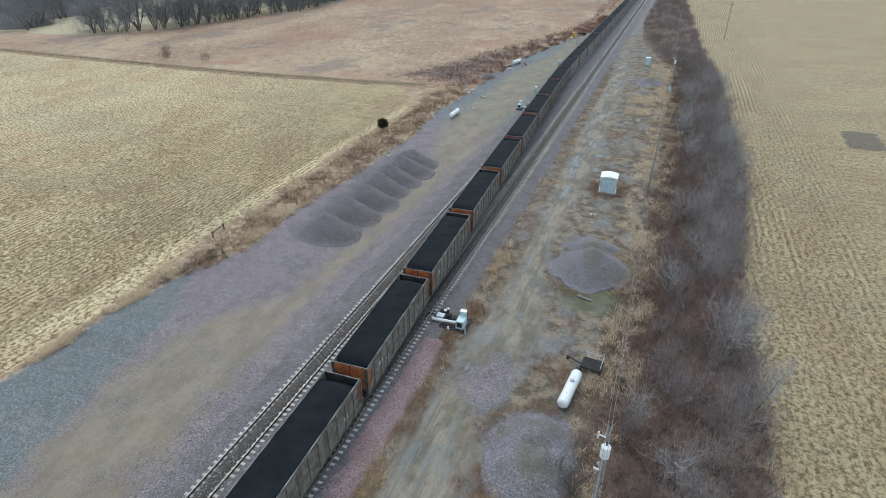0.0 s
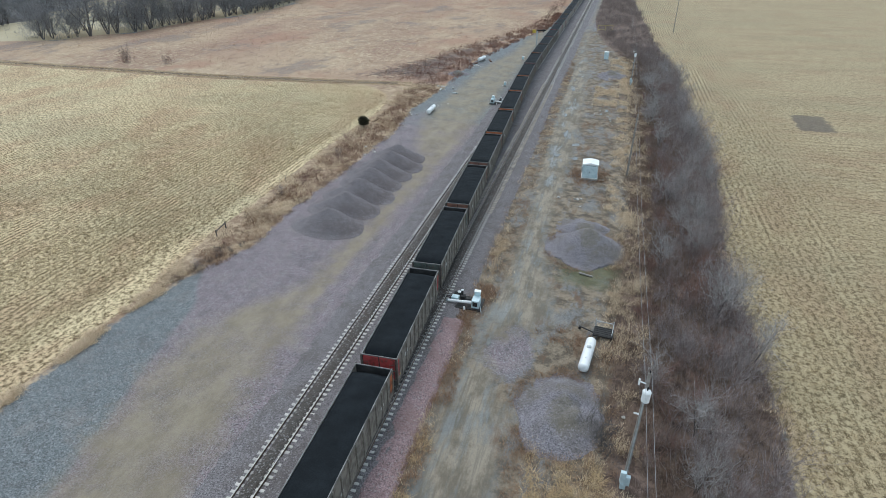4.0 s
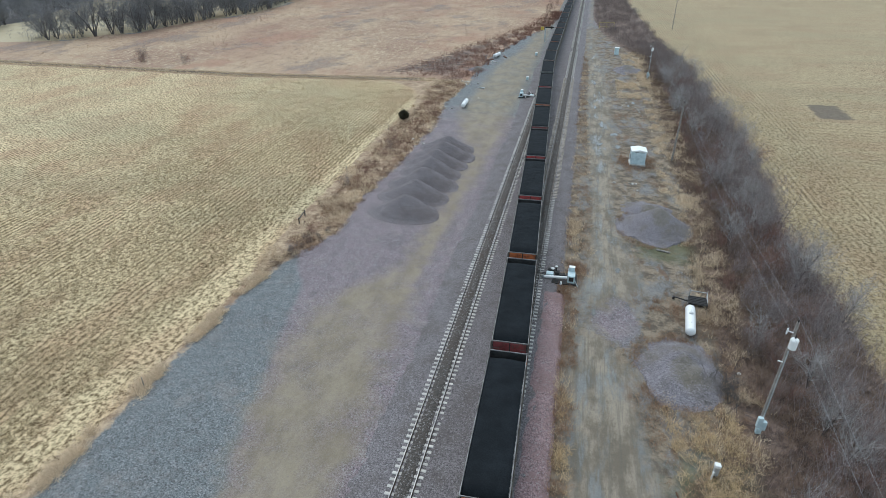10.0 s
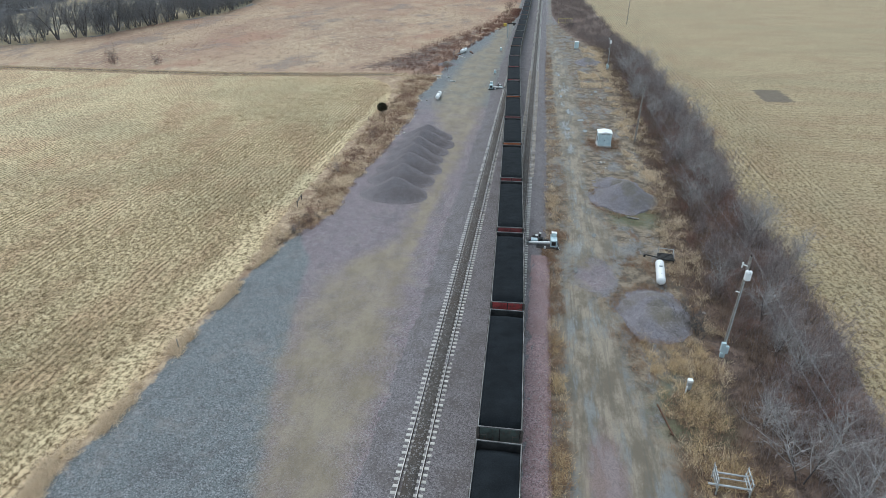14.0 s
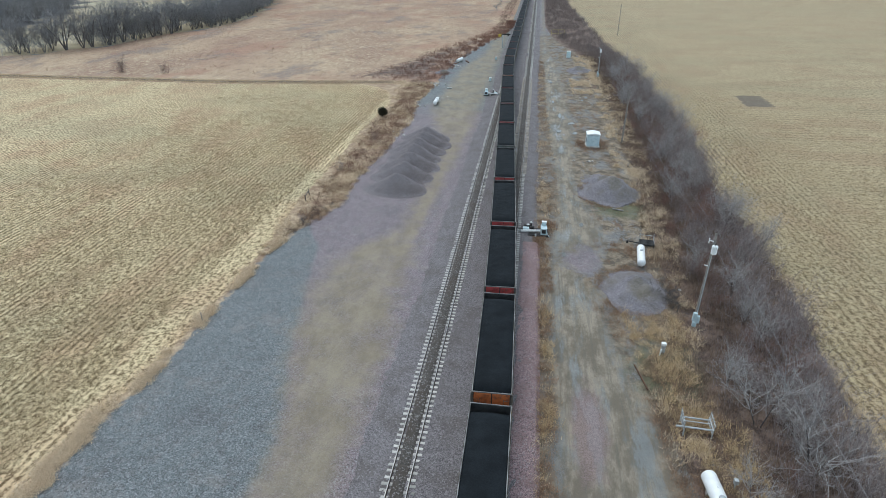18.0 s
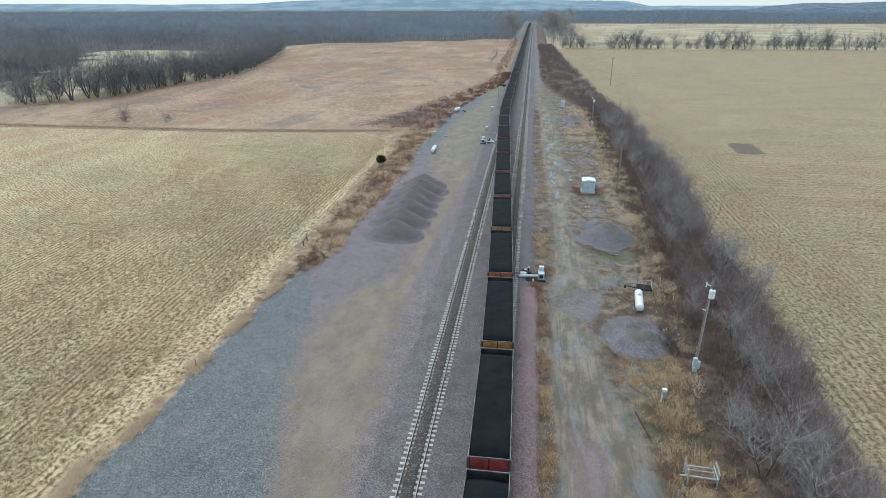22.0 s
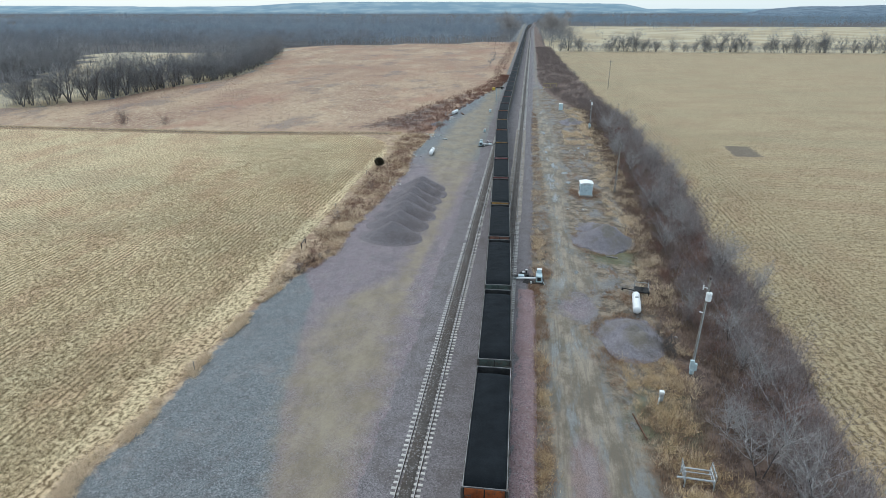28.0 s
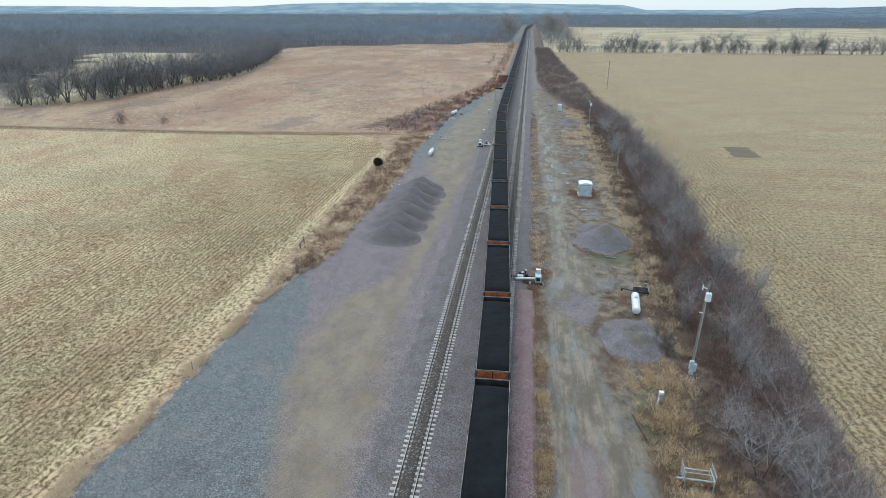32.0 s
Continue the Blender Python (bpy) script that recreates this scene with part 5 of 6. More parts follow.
for x, y, s in ((-31.75, 18.29, 0.6), (-30.75, 23.3, 0.7), (-30.27, 27.31, 0.7), (-29.79, 32.32, 0.6), (-30.25, 36.3, 0.75), (-31.36, 41.26, 0.6), (-32.68, 46.23, 0.5), (-30.26, -4.24, 0.5), (-29.25, -1.27, 0.55), (-30.01, 1.63, 0.5),
                (-130.33, 98.08, 1.7), (-131.5, 98.6, 1.5), (-116.32, 98.02, 1.1), (-115, 98.6, 0.9), (-28.3, 101.98, 0.6), (-27.9, 116.74, 0.8), (-26.88, 125.29, 0.8), (-26.46, 140.27, 0.8), (-24.35, 151.21, 0.8), (-29.31, 93.56, 0.6), (-34.85, 107.82, 0.7), (-39.3, 118.03, 0.6)):
    shrub(random.choice((2, 3, 6, 5)), x, y, s)

brush = shrub_mesh(99, 2.6, 12, BARK, 1.6, 0.035, 5)
for x, y, turn in ((17.97, -18.43, 20), (18.38, -20.17, 140)):
    tagged(shared("shrub", brush, None, pose(x, y, -0.1, 0, 0, turn)), "dark low leafless shrub leaning on the stone pile", "shrub", "bare shrubs")
for i, (x, y) in enumerate(((-30.36, -4.74), (-29.86, -2.86), (-29.25, -1.46), (-28.63, 0.13), (-30.09, -0.33), (-28.02, 1.92))):
    tagged(shared("shrub", brush, None, pose(x, y, -0.1, 0, 0, 61 * i) @ Matrix.Scale(0.42, 4)), "dark low leafless brush at the gravel's edge", "shrub", "bare shrubs")

# the juniper at the field's corner
rng = np.random.default_rng(5)
out = []
for _ in range(1500):
    d = rng.normal(0, 1, 3)
    d /= np.linalg.norm(d)
    lump = 0.82 + 0.3 * noise.noise(Vector(d) * 2.6)
    p = np.array([0, 0, 1.05]) + d * np.array([1.15, 1.15, 0.9]) * lump * rng.uniform(0.5, 1.0)
    e = d * 0.7 + np.array([0, 0, 0.5]) + rng.normal(0, 0.3, 3)
    out.append((*p, *(p + e * rng.uniform(0.25, 0.5)), 0.07, 0.015))
j = thing("juniper", pose(-33.2, 55.3, 0), "dark round juniper bush at the field corner", "bush")
shared("foliage", prisms("foliage", out, GREEN_DARK), j)
part("trunk", rod(bmesh.new(), (0, 0, -0.1), (0, 0, 1.2), 0.12, 0.06), BARK, j)


def tufts(name, label, pts, h, lean, blades, material, r=0.016):
    """Dry grass: clumps of thin blades."""
    rng = np.random.default_rng(len(pts))
    p = np.repeat(np.asarray(pts, float), blades, 0)
    k = len(p)
    p[:, :2] += rng.normal(0, 0.2, (k, 2))
    ang, ln, hh = rng.uniform(0, 2 * np.pi, k), rng.uniform(0.2, lean * 1.7, k), h * rng.uniform(0.3, 1.1, k)
    tip = p + np.stack([np.cos(ang) * ln * hh, np.sin(ang) * ln * hh, hh], -1)
    side = np.stack([-np.sin(ang), np.cos(ang), 0 * ang], -1) * r
    v = np.stack([p - side, p + side, tip], 1).reshape(-1, 3)
    ob = new(name, mesh_from(name, v, np.arange(3 * k).reshape(-1, 3), material))
    return tagged(ob, label, "dry grass", kind="stuff")


def scatter(seed, count, y0, y1, lo, hi, power=1.0, z=-0.02, gap=-0.05):
    rng = np.random.default_rng(seed)
    y = rng.uniform(y0, y1, count)
    u = rng.uniform(0, 1, count) ** power
    x = lo(y) + (hi(y) - lo(y)) * u
    keep = np.array([noise.noise((a * 0.22, b * 0.22, seed)) + 0.5 * noise.noise((a * 0.8, b * 0.8, seed)) + 0.3 * noise.noise((a * 2.3, b * 2.3, seed)) for a, b in zip(x, y)]) > gap
    return np.stack([x, y, 0 * x + z], -1)[keep]


def ragged(seed, count, y0, y1, lo, hi, w):
    """Clumped places in a strip whose edges wander."""
    p = scatter(seed, count, y0, y1, lo, hi, 1.0, -0.02, -0.02)
    p[:, 0] += [w * noise.noise((0.0, 0.55 * b, seed + 0.5)) + 0.5 * w * noise.noise((0.0, 1.7 * b, seed + 9.5)) for b in p[:, 1]]
    return p


tufts("dry_grass", "tall straw-coloured grass along the thicket", scatter(1, 7000, -60, 150, lambda y: BRUSH_R(y) - 1.2, lambda y: BRUSH_R(y) + 3.2, 1.0, -0.02, 0.08), 0.6, 0.9, 9, STRAW)
tufts("dry_weeds", "reddish-brown weeds along the thicket", scatter(11, 14000, -60, 150, lambda y: BRUSH_R(y) - 1.0, lambda y: BRUSH_R(y) + 6, 1.0, -0.02, -0.25), 0.5, 0.9, 7, STRAW_RUST)
tufts("dry_weeds", "dark brown weeds under the thicket", scatter(2, 26000, -60, 160, lambda y: BRUSH_R(y) + 0.5, FIELD_R, 1.0, -0.25, -0.3), 0.7, 0.9, 6, STRAW_RUST)
tufts("dry_grass", "straw-coloured grass strip beside the left field", ragged(3, 15000, -60, 97, lambda y: FIELD_L(y) - 0.3, lambda y: YARD_L(y), 0.8), 0.42, 1.3, 9, STRAW)
tufts("dry_weeds", "rust-coloured weeds between field and gravel", ragged(14, 5200, -8, 92, lambda y: FIELD_L(y) + 1.8, lambda y: YARD_L(y) + 0.1, 1.0), 0.5, 1.0, 8, RUST_WEEDS)
tufts("dry_weeds", "brown weeds between field and gravel", ragged(4, 3600, -12, 100, lambda y: FIELD_L(y) + 1.5, lambda y: YARD_L(y) + 0.2, 1.0), 0.5, 0.9, 7, STRAW_RUST)
tufts("dry_grass", "short straw-coloured grass along the track edge", scatter(5, 3500, -60, 120, lambda y: 0 * y + 3.3, lambda y: ROAD_L(y) + 0.3, 1.0, -0.02, 0.12), 0.35, 0.9, 7, STRAW)
tufts("dry_weeds", "low brown weeds along the track edge", scatter(6, 4200, -60, 140, lambda y: 0 * y + 3.1, lambda y: ROAD_L(y), 1.0, -0.02, -0.2), 0.25, 0.9, 6, RUST_WEEDS)
tufts("dry_weeds", "low brown weeds in the yard", scatter(7, 7000, -60, 170, lambda y: ROAD_R(y) + 0.6, BRUSH_R, 0.6, -0.02, 0.12), 0.28, 0.9, 6, STRAW_RUST)
tufts("dry_grass", "pale grass clumps along the right field's edge", scatter(10, 5000, -60, 160, lambda y: FIELD_R(y) - 0.9, lambda y: FIELD_R(y) + 0.6, 1.0, -0.02, 0.1), 0.6, 0.9, 7, STRAW)
def ring(seed, count, x, y, rx, ry, w=0.18):
    """Places round the foot of a heap."""
    rng = np.random.default_rng(seed)
    a, u = rng.uniform(0, 2 * np.pi, count), 1 + rng.normal(0, w, count)
    p = np.stack([x + rx * u * np.cos(a), y + ry * u * np.sin(a), 0 * a - 0.02], -1)
    return p[np.array([noise.noise((v[0] * 0.45, v[1] * 0.45, seed)) for v in p]) > -0.05]


tufts("dry_weeds", "orange-brown weeds round the near stone heap", np.concatenate([ring(41, 1400, 14.79, -17.19, 4.3, 5.4, 0.1), ring(42, 260, 16.46, -22.97, 1.8, 1.2, 0.4)]), 0.32, 0.9, 6, RUST_WEEDS)
tufts("dry_weeds", "orange-brown weeds round the pointed stone heap", ring(43, 900, 15.16, 13.2, 5.0, 5.8, 0.07), 0.3, 0.9, 6, RUST_WEEDS)
tufts("dry_weeds", "orange-brown weeds round the propane tank", np.concatenate([ring(44, 500, 16.1, -9.6, 1.9, 3.2, 0.25), ring(45, 260, 13.36, -6.08, 1.3, 0.9, 0.5), ring(46, 200, 18.88, -7.52, 1.0, 1.6, 0.5)]), 0.3, 0.9, 6, RUST_WEEDS)
tufts("dry_weeds", "orange-brown weeds round the relay house", np.concatenate([ring(47, 420, 14.21, 39.27, 2.1, 2.3, 0.25), ring(48, 200, 4.47, 9.62, 0.7, 4.5, 0.5)]), 0.3, 0.9, 6, RUST_WEEDS)
tufts("dry_grass", "golden grass clumps along the yard and the thicket", np.concatenate([scatter(57, 2600, -20, 150, lambda y: BRUSH_R(y) - 1.6, lambda y: BRUSH_R(y) + 1.6, 1.0, -0.02, 0.12), scatter(58, 2600, 95, 150, lambda y: BRUSH_R(y) - 6.0, lambda y: BRUSH_R(y) - 0.5, 0.7, -0.02, 0.0)]), 0.55, 1.2, 10, STRAW)
tagged(shared("shrub", brush, None, pose(13.8, 196.25, -0.1, 0, 0, 60)), "dark rounded shrub beside the far railway bank", "shrub", "bare shrubs")
tufts("dry_weeds", "brown weeds along the pink ballast", scatter(60, 1500, -58, -8, lambda y: 0 * y + 3.8, lambda y: 0 * y + 5.4, 1.0, -0.02, -0.05), 0.35, 1.1, 8, RUST_WEEDS)
tufts("dry_grass", "golden grass along the pink ballast", scatter(61, 900, -58, -20, lambda y: 0 * y + 4.0, lambda y: 0 * y + 5.2, 1.0, -0.02, 0.1), 0.45, 1.1, 9, GOLD)
tufts("dry_grass", "golden grass patches in the far yard", np.concatenate([scatter(62, 1500, 86, 106, lambda y: 0 * y + 12.5, lambda y: 0 * y + 18, 1.0, -0.02, -0.05), scatter(63, 1300, 26, 92, lambda y: BRUSH_R(y) - 3.4, lambda y: BRUSH_R(y) - 1.2, 1.0, -0.02, 0.02)]), 0.55, 1.3, 11, STRAW)
tufts("dry_weeds", "red-brown weeds in the far yard", np.concatenate([ring(64, 700, 14, 40.17, 2.6, 3.6, 0.3), scatter(65, 1500, 45, 110, lambda y: 0 * y + 11.5, lambda y: BRUSH_R(y) - 1, 1.0, -0.02, 0.15)]), 0.3, 1.1, 7, RUST_WEEDS)
tufts("dry_grass", "golden grass clump at the switch", ring(49, 420, 4.36, 9.61, 0.55, 4.5, 0.5), 0.45, 0.9, 8, STRAW)
tufts("dry_grass", "golden grass clumps beside the meter pedestal", scatter(50, 3600, -58, -20.5, lambda y: np.interp(y, [-58, -40, -30, -22], [15.5, 15.0, 13.2, 12.8]), lambda y: np.interp(y, [-58, -30, -20], [21, 20.5, 18.5]), 1.0, -0.02, 0.06), 0.5, 1.2, 11, GOLD)
tufts("dry_weeds", "orange-brown weeds beside the meter pedestal", scatter(54, 3600, -58, -20, lambda y: np.interp(y, [-58, -40, -30, -22], [14.5, 13.6, 12.0, 10.5]), lambda y: 0 * y + 19.5, 1.0, -0.02, 0.0), 0.35, 1.0, 7, RUST_WEEDS)
tufts("dry_weeds", "orange-brown weeds round the switch heater", np.concatenate([ring(55, 500, 4.13, -4.71, 0.9, 2.0, 0.4), ring(56, 420, 4.88, -0.25, 0.8, 1.2, 0.5)]), 0.3, 1.0, 7, RUST_WEEDS)
tufts("meadow_grass", "reddish-brown prairie grass of the meadow", scatter(8, 34000, 96, 560, lambda y: np.maximum(TREES_L(y), -205), lambda y: YARD_L(y) - 1, 1.0, -0.02, -0.4), 0.5, 0.9, 5, MEADOW_STRAW, 0.03)
rng = np.random.default_rng(9)
q = np.stack([rng.uniform(-200, -36, 7000), rng.uniform(0.8, 5.2, 7000)], -1)
q[:, 1] += TOP_L(q[:, 0])
q = q[np.abs(q[:, 1] - TOP_L(q[:, 0]) - 3.0) > 0.7]
tufts("dry_grass", "pale grass bank above the left field", np.c_[q, 0 * q[:, 0]], 0.5, 0.9, 6, STRAW, 0.03)



def twigs(name, label, pts, h, material, r=0.02, seed=0):
    """Thin upright shoots between the shrubs."""
    rng = np.random.default_rng(seed)
    p = np.asarray(pts, float)
    k = len(p)
    hh = h * rng.uniform(0.4, 1.15, k)
    d = np.stack([rng.normal(0, 0.28, k), rng.normal(0, 0.28, k), np.ones(k)], -1)
    mid = p + d * (hh * 0.55)[:, None]
    d2 = d + np.stack([rng.normal(0, 0.3, k), rng.normal(0, 0.3, k), 0 * hh], -1)
    tip = mid + d2 * (hh * 0.45)[:, None]
    d3 = d + np.stack([rng.normal(0, 0.7, k), rng.normal(0, 0.7, k), -0.2 + 0 * hh], -1)
    side = mid + d3 * (hh * 0.35)[:, None]
    o = np.ones((k, 1))
    segs = np.concatenate([np.c_[p, mid, o * r, o * r * 0.8], np.c_[mid, tip, o * r * 0.8, o * r * 0.3], np.c_[mid, side, o * r * 0.6, o * r * 0.3]])
    ob = new(name, prisms(name, segs, material))
    return tagged(ob, label, "thicket", kind="stuff")


twigs("thicket_shoots", "grey leafless shoots filling the thicket", scatter(21, 9000, -60, 170, lambda y: BRUSH_R(y) + 4.5, lambda y: FIELD_R(y) - 0.2, 0.8, -0.25, -0.1), 2.6, TWIG_GREY, 0.016, 1)
twigs("thicket_shoots", "brown leafless shoots in the thicket", scatter(25, 8000, -60, 170, lambda y: BRUSH_R(y) + 3.5, lambda y: FIELD_R(y) + 0.3, 1.0, -0.25, -0.05), 2.0, TWIG_BROWN, 0.016, 5)
twigs("thicket_shoots", "red-brown leafless shoots along the thicket's foot", scatter(22, 5000, -60, 170, lambda y: BRUSH_R(y) + 2.5, lambda y: BRUSH_R(y) + 9, 1.0, -0.2, -0.1), 1.5, TWIG_BROWN, 0.014, 2)
twigs("thicket_shoots", "red-brown scrub beside the meadow", scatter(23, 16000, 98, 260, lambda y: YARD_L(y) - np.interp(y, [98, 130, 190, 260], [26, 18, 12, 6]), lambda y: YARD_L(y) + 0.8, 0.6, 0, 0.0), 1.1, SUMAC, 0.028, 3)
twigs("thicket_shoots", "reddish scrub between the left field and the heaps", scatter(24, 2600, 16, 95, lambda y: FIELD_L(y) + 2, lambda y: YARD_L(y) + 0.3, 1.0, 0, 0.08), 1.3, TWIG_RED, 0.015, 4)

STUBBLE = bark("corn_stubble", (0.20, 0.14, 0.07), (0.54, 0.42, 0.25))


def rows_of(seed, count, x0, x1, y0, y1, inside, along_y=True):
    """Places in harvested rows, where the field lies."""
    rng = np.random.default_rng(seed)
    x, y = rng.uniform(x0, x1, count), rng.uniform(y0, y1, count)
    if along_y:
        x = np.round(x / 0.76) * 0.76 + rng.normal(0, 0.16, count)
    else:
        y = np.round(y / 0.76) * 0.76 + rng.normal(0, 0.16, count)
    fade = np.interp(np.abs(x), [45, 100], [1, 0]) * np.interp(y, [20, 105], [1, 0.15])
    keep = inside(x, y) & (rng.uniform(0, 1, count) < fade)
    return np.stack([x, y, 0 * x], -1)[keep]


tufts("corn_stubble", "pale cut corn stubble in rows on the left field", rows_of(31, 110000, -104, -32, -52, 90, lambda x, y: (x < FIELD_L(y) - 0.4) & (np.hypot(np.maximum(x + 53.6, 0), np.maximum(y - 73.4, 0)) < 17.0)), 0.26, 1.6, 4, STUBBLE, 0.03)
tufts("corn_stubble", "pale cut corn stubble in rows on the right field", rows_of(32, 60000, 30, 94, -50, 110, lambda x, y: (x > FIELD_R(y) + 0.5) & ~((x > 54.6) & (x < 62.8) & (y > 76.8) & (y < 91))), 0.22, 1.6, 4, STUBBLE, 0.025)

# ---- puddles on the gravel road ----
n = Nodes("muddy_water", 0.16)
WATER = n.colour(n.mix(n.noise(1.6, 4, 0.7), (0.10, 0.10, 0.09), (0.19, 0.185, 0.17)))
n.bump(n.noise(5, 4, 0.7), 0.4, 0.05)


def puddle(x, y, rx, ry, seed):
    """Shallow standing water with a wandering rim."""
    z = 0.05 * math.sin(x * 0.21 + 1.3) * math.cos(y * 0.17) * (abs(x - 5) > 4) + 0.025
    v, k = [(0, 0, 0)], 48
    for i in range(k):
        a = 2 * math.pi * i / k
        w = 0.6 + 0.45 * noise.noise((1.5 * math.cos(a), 1.5 * math.sin(a), seed)) + 0.14 * noise.noise((5 * math.cos(a), 5 * math.sin(a), seed))
        v.append((rx * w * math.cos(a), ry * w * math.sin(a), 0))
    ob = new("puddle", mesh_from("puddle", v, [(0, 1 + i, 1 + (i + 1) % k) for i in range(k)], WATER))
    ob.matrix_basis = pose(x, y, z)
    return tagged(ob, "shallow pale puddle on the gravel road", "puddle", "puddles")


for i, (x, y, rx, ry) in enumerate(((8.45, 61.8, 0.7, 3.0), (10.7, 55.37, 1.3, 1.6), (7.07, 75.95, 0.5, 2.8), (7.76, 48.77, 1.0, 1.8), (11.22, 47.64, 0.8, 1.2), (15.83, 81.9, 0.7, 1.3), (14.61, 78.7, 0.5, 1.0),
                                    (6.9, 100.17, 0.6, 1.6), (12.87, 29.21, 0.7, 0.7), (14.8, 28.8, 0.4, 0.5), (6.98, -9, 0.35, 1.2), (9.77, 0.46, 0.5, 0.9))):
    puddle(x, y, rx, ry, 3.7 * i)

# ---- woods ----
def woods(name, label, pts, h, twig, count=60, seed=0, material=None):
    """Many bare trees far off, in one mesh: trunks, and crowns of fine twigs gathered in a few lumps."""
    rng = np.random.default_rng(seed)
    p = np.asarray(pts, float)
    k = len(p)
    hh = h * rng.uniform(0.6, 1.2, k)
    foot = p + np.stack([rng.normal(0, 0.4, k), rng.normal(0, 0.4, k), hh * 0.62], -1)
    side = np.stack([np.full(k, 0.011), 0 * hh, 0 * hh], -1) * hh[:, None]
    tri = [np.stack([p - side, p + side, foot], 1)]
    lumps = rng.normal(0, 1, (k, 6, 3)) * np.array([0.2, 0.2, 0.16]) + np.array([0, 0, 0.6])
    for i in range(count):
        c = lumps[np.arange(k), rng.integers(0, 6, k)]
        d = rng.normal(0, 1, (k, 3))
        d /= np.linalg.norm(d, axis=1, keepdims=True)
        a = c + d * rng.uniform(0.02, 0.19, (k, 1))
        a[:, 2] = np.clip(a[:, 2], 0.05, 1.05)
        way = d * 0.7 + rng.normal(0, 0.4, (k, 3)) + np.array([0, 0, 0.45])
        b = a + way * rng.uniform(0.06, 0.15, (k, 1))
        wide = np.cross(way, rng.normal(0, 1, (k, 3)))
        wide *= twig / (np.linalg.norm(wide, axis=1, keepdims=True) + 1e-9)
        a, b = p + a * hh[:, None], p + b * hh[:, None]
        tri.append(np.stack([a - wide, a + wide, b], 1))
    v = np.concatenate(tri).reshape(-1, 3)
    ob = new(name, mesh_from(name, v, np.arange(len(v)).reshape(-1, 3), material or WOOD_FAR_HAZE))
    return tagged(ob, label, "woods", kind="stuff")


def strewn(count, x0, x1, y0, y1, inside=None):
    """Random places in a rectangle, those kept that lie inside."""
    q = np.stack([rng.uniform(x0, x1, count), rng.uniform(y0, y1, count)], -1)
    if inside:
        q = q[inside(q[:, 0], q[:, 1])]
    return np.c_[q, 0 * q[:, 0]]


rng = np.random.default_rng(9)
for y in np.arange(126, 405, 2.9):
    x = float(TREES_L(y)) - 3 + random.uniform(-3, 3)
    tree(random.randrange(4), x, y, random.uniform(0.8, 1.15) * (1.2 if y < 190 else 1.0))
    if random.random() < 0.6:
        tree(random.randrange(4), x - random.uniform(6, 16), y + random.uniform(-3, 3), random.uniform(0.7, 1.1))
for y in np.arange(120, 300, 4.0):
    x = float(GLADE_L(y)) - 2
    tree(random.randrange(4), x + random.uniform(-6, 3), y + random.uniform(-3, 3), random.uniform(0.9, 1.3))
in_wood = lambda x, y: (x < TREES_L(y) - 6) & ((x < GLADE_L(y)) | (y > 402))
q = strewn(3000, -18, 1, 122, 500, lambda x, y: np.sin(y * 0.21) + np.sin(y * 0.077 + 1) + 0.6 * np.sin(x * 0.5 + y * 0.5) > -0.3)
q[:, 0] += TREES_L(q[:, 1])
woods("tree_line_brush", "dark bare brush under the tree line", q, 5.5, 0.04, 60, 12, WOOD_NEAR)
woods("woodland", "bare grey-brown woods beside the left meadow", strewn(7000, -900, -160, 118, 620, in_wood), 14, 0.075, 95, 2, WOOD_NEAR)
woods("woodland", "bare woods beyond the meadow, haze painted into their colour", strewn(7500, -900, -20, 490, 1000, lambda x, y: in_wood(x, y) & (y > 615 + 0.51 * x)), 13, 0.10, 80, 1, WOOD_FAR_HAZE)
woods("woodland", "bare woods deep beyond the meadow, haze painted into their colour", strewn(7000, -1500, -16, 1000, 1800), 14, 0.16, 36, 7, WOOD_FAR_HAZE)
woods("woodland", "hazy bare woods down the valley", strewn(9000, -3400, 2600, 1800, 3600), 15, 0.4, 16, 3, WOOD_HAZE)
woods("woodland", "bare woods beyond the pale bottom land, tinted with painted haze", strewn(6500, 14, 1700, 1150, 1850, lambda x, y: y > 1160 + 0.1 * x + 60 * np.sin(x * 0.021)), 14, 0.16, 36, 4, WOOD_HAZE)
for y0, y1, n_trees, x1 in ((720, 740, 130, 520), (880, 915, 260, 620), (1010, 1060, 420, 700)):
    woods("hedgerow", "thin bare brush line across the pale bottom land", strewn(n_trees, 70, x1, y0, y1, lambda x, y: np.sin(x * 0.037 + y0) > -0.3), 7, 0.08, 36, int(y0), WOOD_FAR_HAZE)
q = strewn(700, 26, 330, -2.5, 5)
q[:, 1] += 461 + 0.017 * (q[:, 0] - 24)
woods("tree_line_brush", "grey bare brush along the far field edge", q, 6.5, 0.06, 50, 13, WOOD_NEAR)
for x in np.arange(28, 330, 3.4):
    if random.random() < 0.75 + 0.2 * math.sin(x * 0.09):
        tree(random.randrange(4), x + random.uniform(-2, 2), 463 + 0.017 * (x - 24) + random.uniform(-2, 4), random.uniform(0.7, 1.25))
woods("woodland", "bare trees where the railway bends away", strewn(420, 13, 46, 500, 1250), 15, 0.10, 70, 5, WOOD_NEAR)
woods("woodland", "bare trees along the far railway bank", strewn(260, -44, -17, 560, 1250), 13, 0.10, 70, 6, WOOD_NEAR)
woods("woodland", "brown bare brush along the left railway bank", strewn(420, -19, -13, 205, 580), 2.6, 0.03, 50, 8, WOOD_RED)
woods("woodland", "bare trees that close the view where the railway bends", strewn(700, -20, 30, 1230, 1800, lambda x, y: np.abs(x - main_x(y) + 3) > 11), 14, 0.14, 60, 16, WOOD_FAR_HAZE)
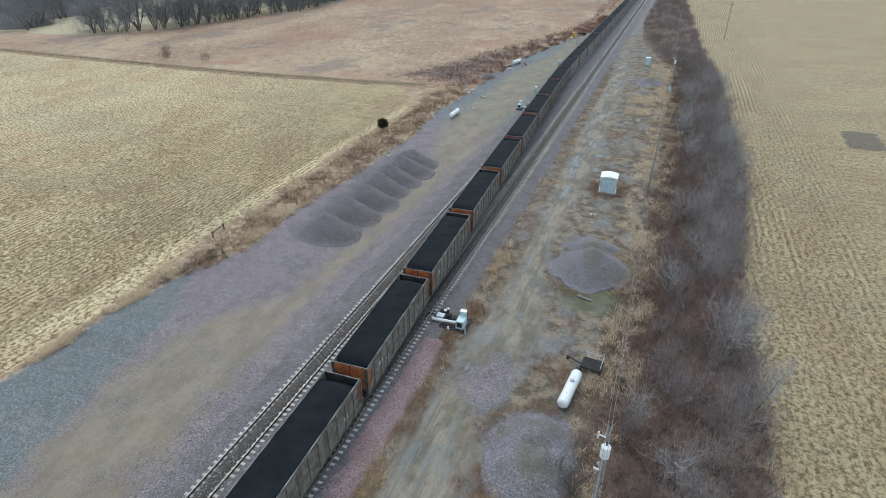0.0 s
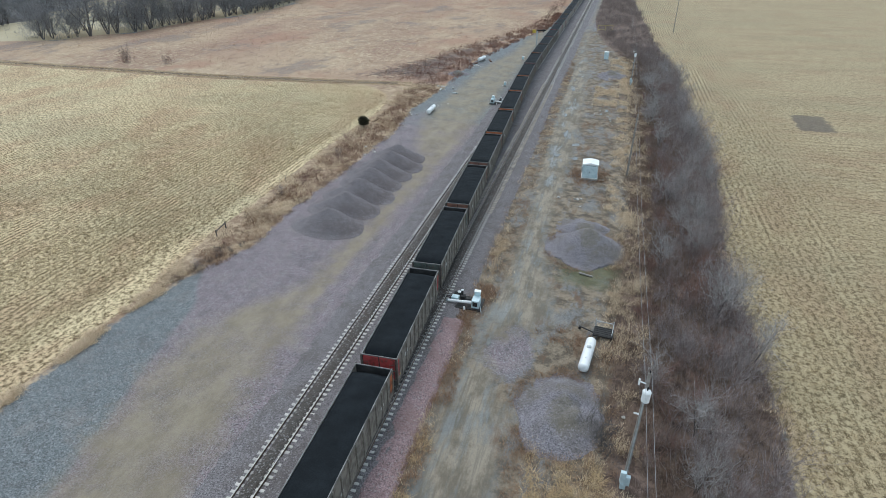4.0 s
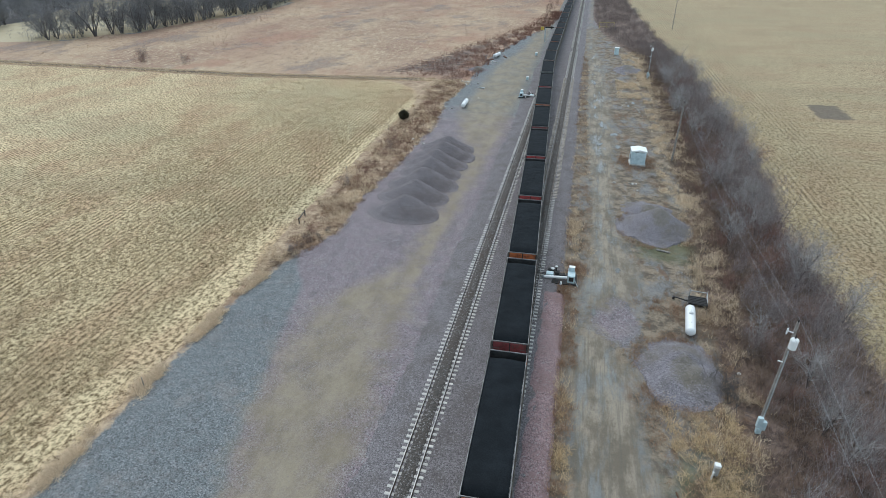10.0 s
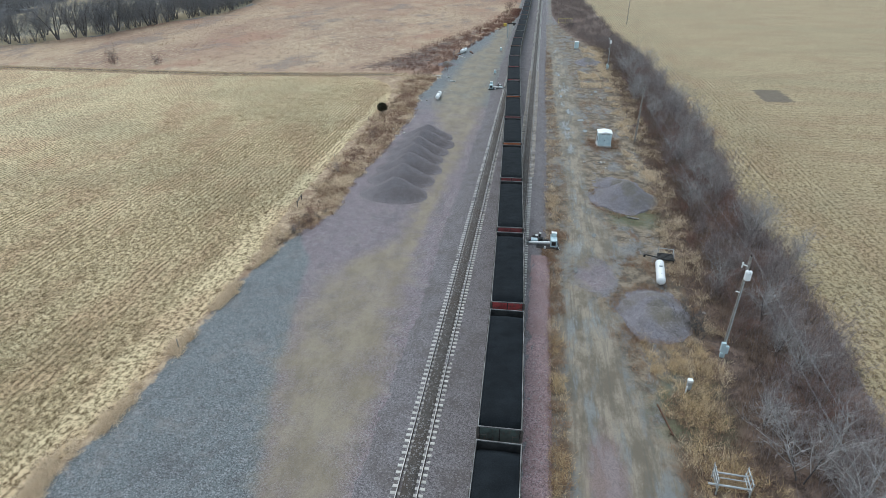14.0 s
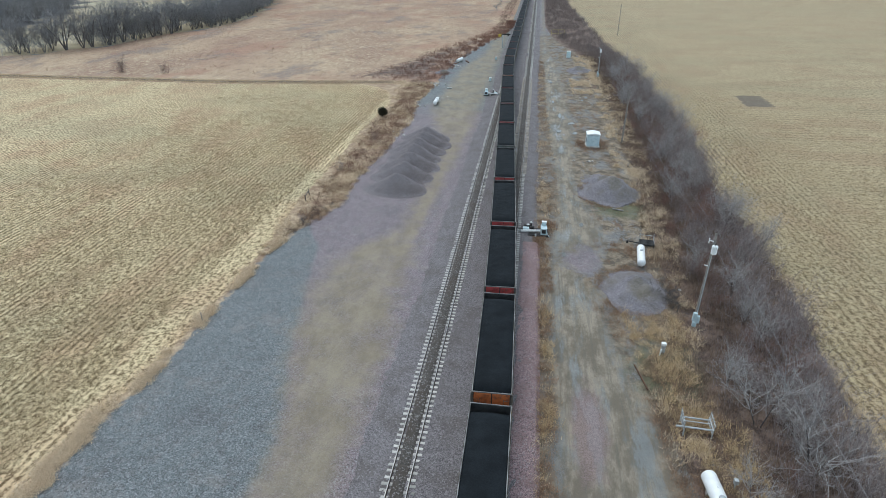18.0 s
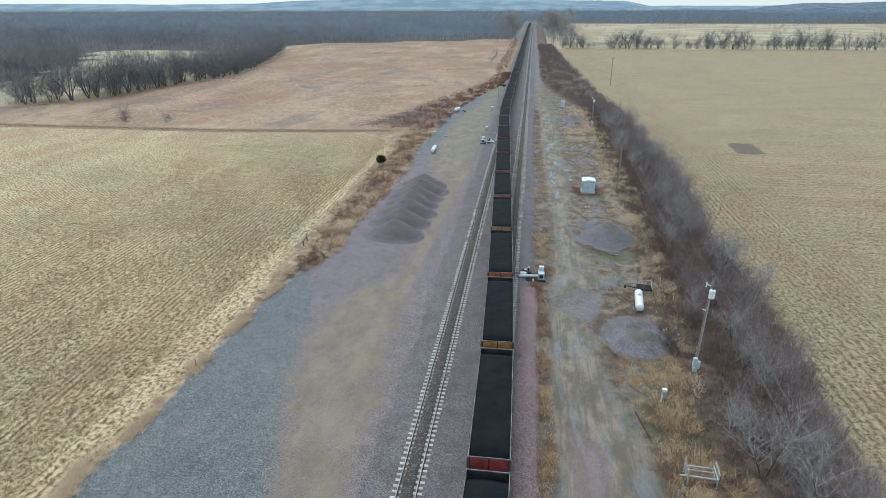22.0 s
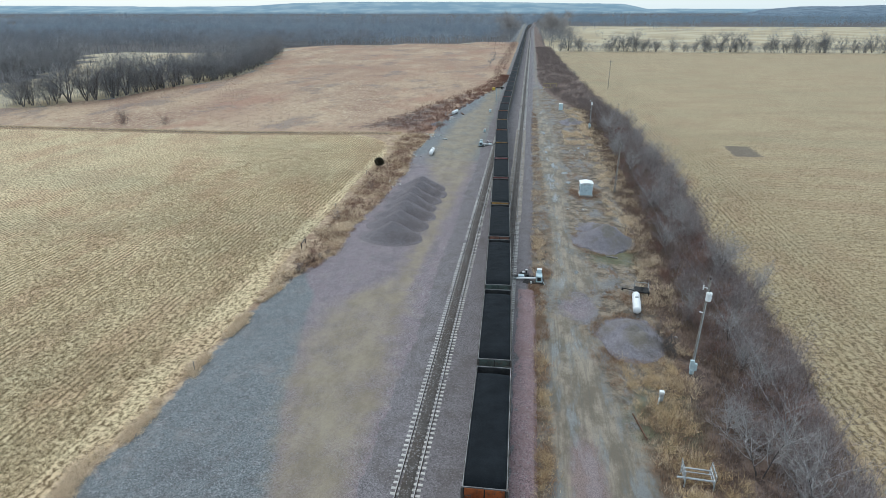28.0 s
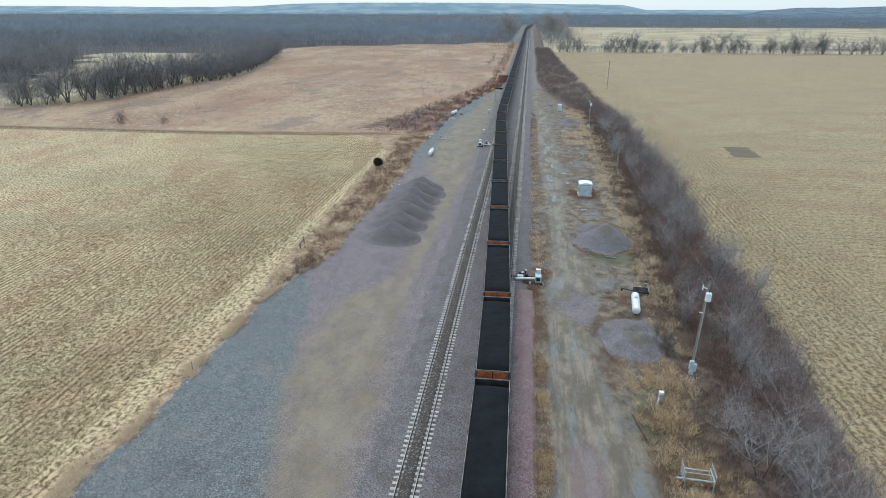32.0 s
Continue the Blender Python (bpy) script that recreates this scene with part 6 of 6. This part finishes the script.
woods("cottonwood", "tall pale round-crowned cottonwoods beside the bend", np.array([(22, 640, 0), (30, 655, 0), (27, 690, 0), (36, 630, 0), (20, 720, 0), (-24, 640, 0), (-27, 690, 0)]), 29, 0.11, 2400, 14, TWIG_PALE)
woods("tree_line_brush", "grey rounded bushes on the meadow's edge", np.array([(-23.4, 315, 0), (-22, 319, 0), (-25, 320, 0), (-24.3, 373, 0), (-26, 378, 0)]), 4.5, 0.035, 260, 15, WOOD_NEAR)

# ---- far hills: the blue of the haze is put into their colours ----
n = Nodes("far_hills_hazed", 1.0)
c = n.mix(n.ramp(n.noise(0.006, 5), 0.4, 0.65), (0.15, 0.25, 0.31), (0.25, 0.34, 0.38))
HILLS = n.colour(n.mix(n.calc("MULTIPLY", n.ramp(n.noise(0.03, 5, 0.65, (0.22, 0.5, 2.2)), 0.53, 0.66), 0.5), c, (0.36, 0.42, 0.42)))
n = Nodes("wooded_hill_hazed", 1.0)
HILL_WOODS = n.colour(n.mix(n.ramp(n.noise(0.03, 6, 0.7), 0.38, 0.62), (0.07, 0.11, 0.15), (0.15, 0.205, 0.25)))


def hills(name, x0, x1, y, tops, label, material):
    xs = np.linspace(x0, x1, 400)
    top = np.array([np.interp(x, tops[0::2], tops[1::2]) + 3.0 * noise.noise((x * 0.006, y, 0)) + 1.2 * noise.noise((x * 0.03, y, 2)) for x in xs])
    v, f = [], []
    for x, z in zip(xs, top):
        v += [(x, y - 500, -10), (x, y - 160, -10 + (z + 10) * 0.65), (x, y, z), (x, y + 300, -60)]
    q = np.arange(len(v)).reshape(-1, 4)
    for c in range(3):
        f.append(np.stack([q[:-1, c], q[1:, c], q[1:, c + 1], q[:-1, c + 1]], -1))
    ob = new(name, mesh_from(name, v, np.concatenate(f), material, True))
    return tagged(ob, label, "hills", kind="structure")


hills("backdrop_hills", -4800, 4000, 4100, (-4800, 52, -3560, 50, -2610, 42, -1970, 46, -1660, 63, -1280, 70, -330, 68, 236, 59, 580, 54, 740, 24, 4000, 20), "low hills with pale fields on the horizon, blue-grey from painted haze", HILLS)
hills("backdrop_hills", 880, 3400, 2900, (880, -12, 1000, 20, 1060, 29, 1144, 35, 1388, 37, 1523, 42, 1710, 47, 3400, 48), "wooded hill on the horizon, blue-grey from painted haze", HILL_WOODS)

motions()
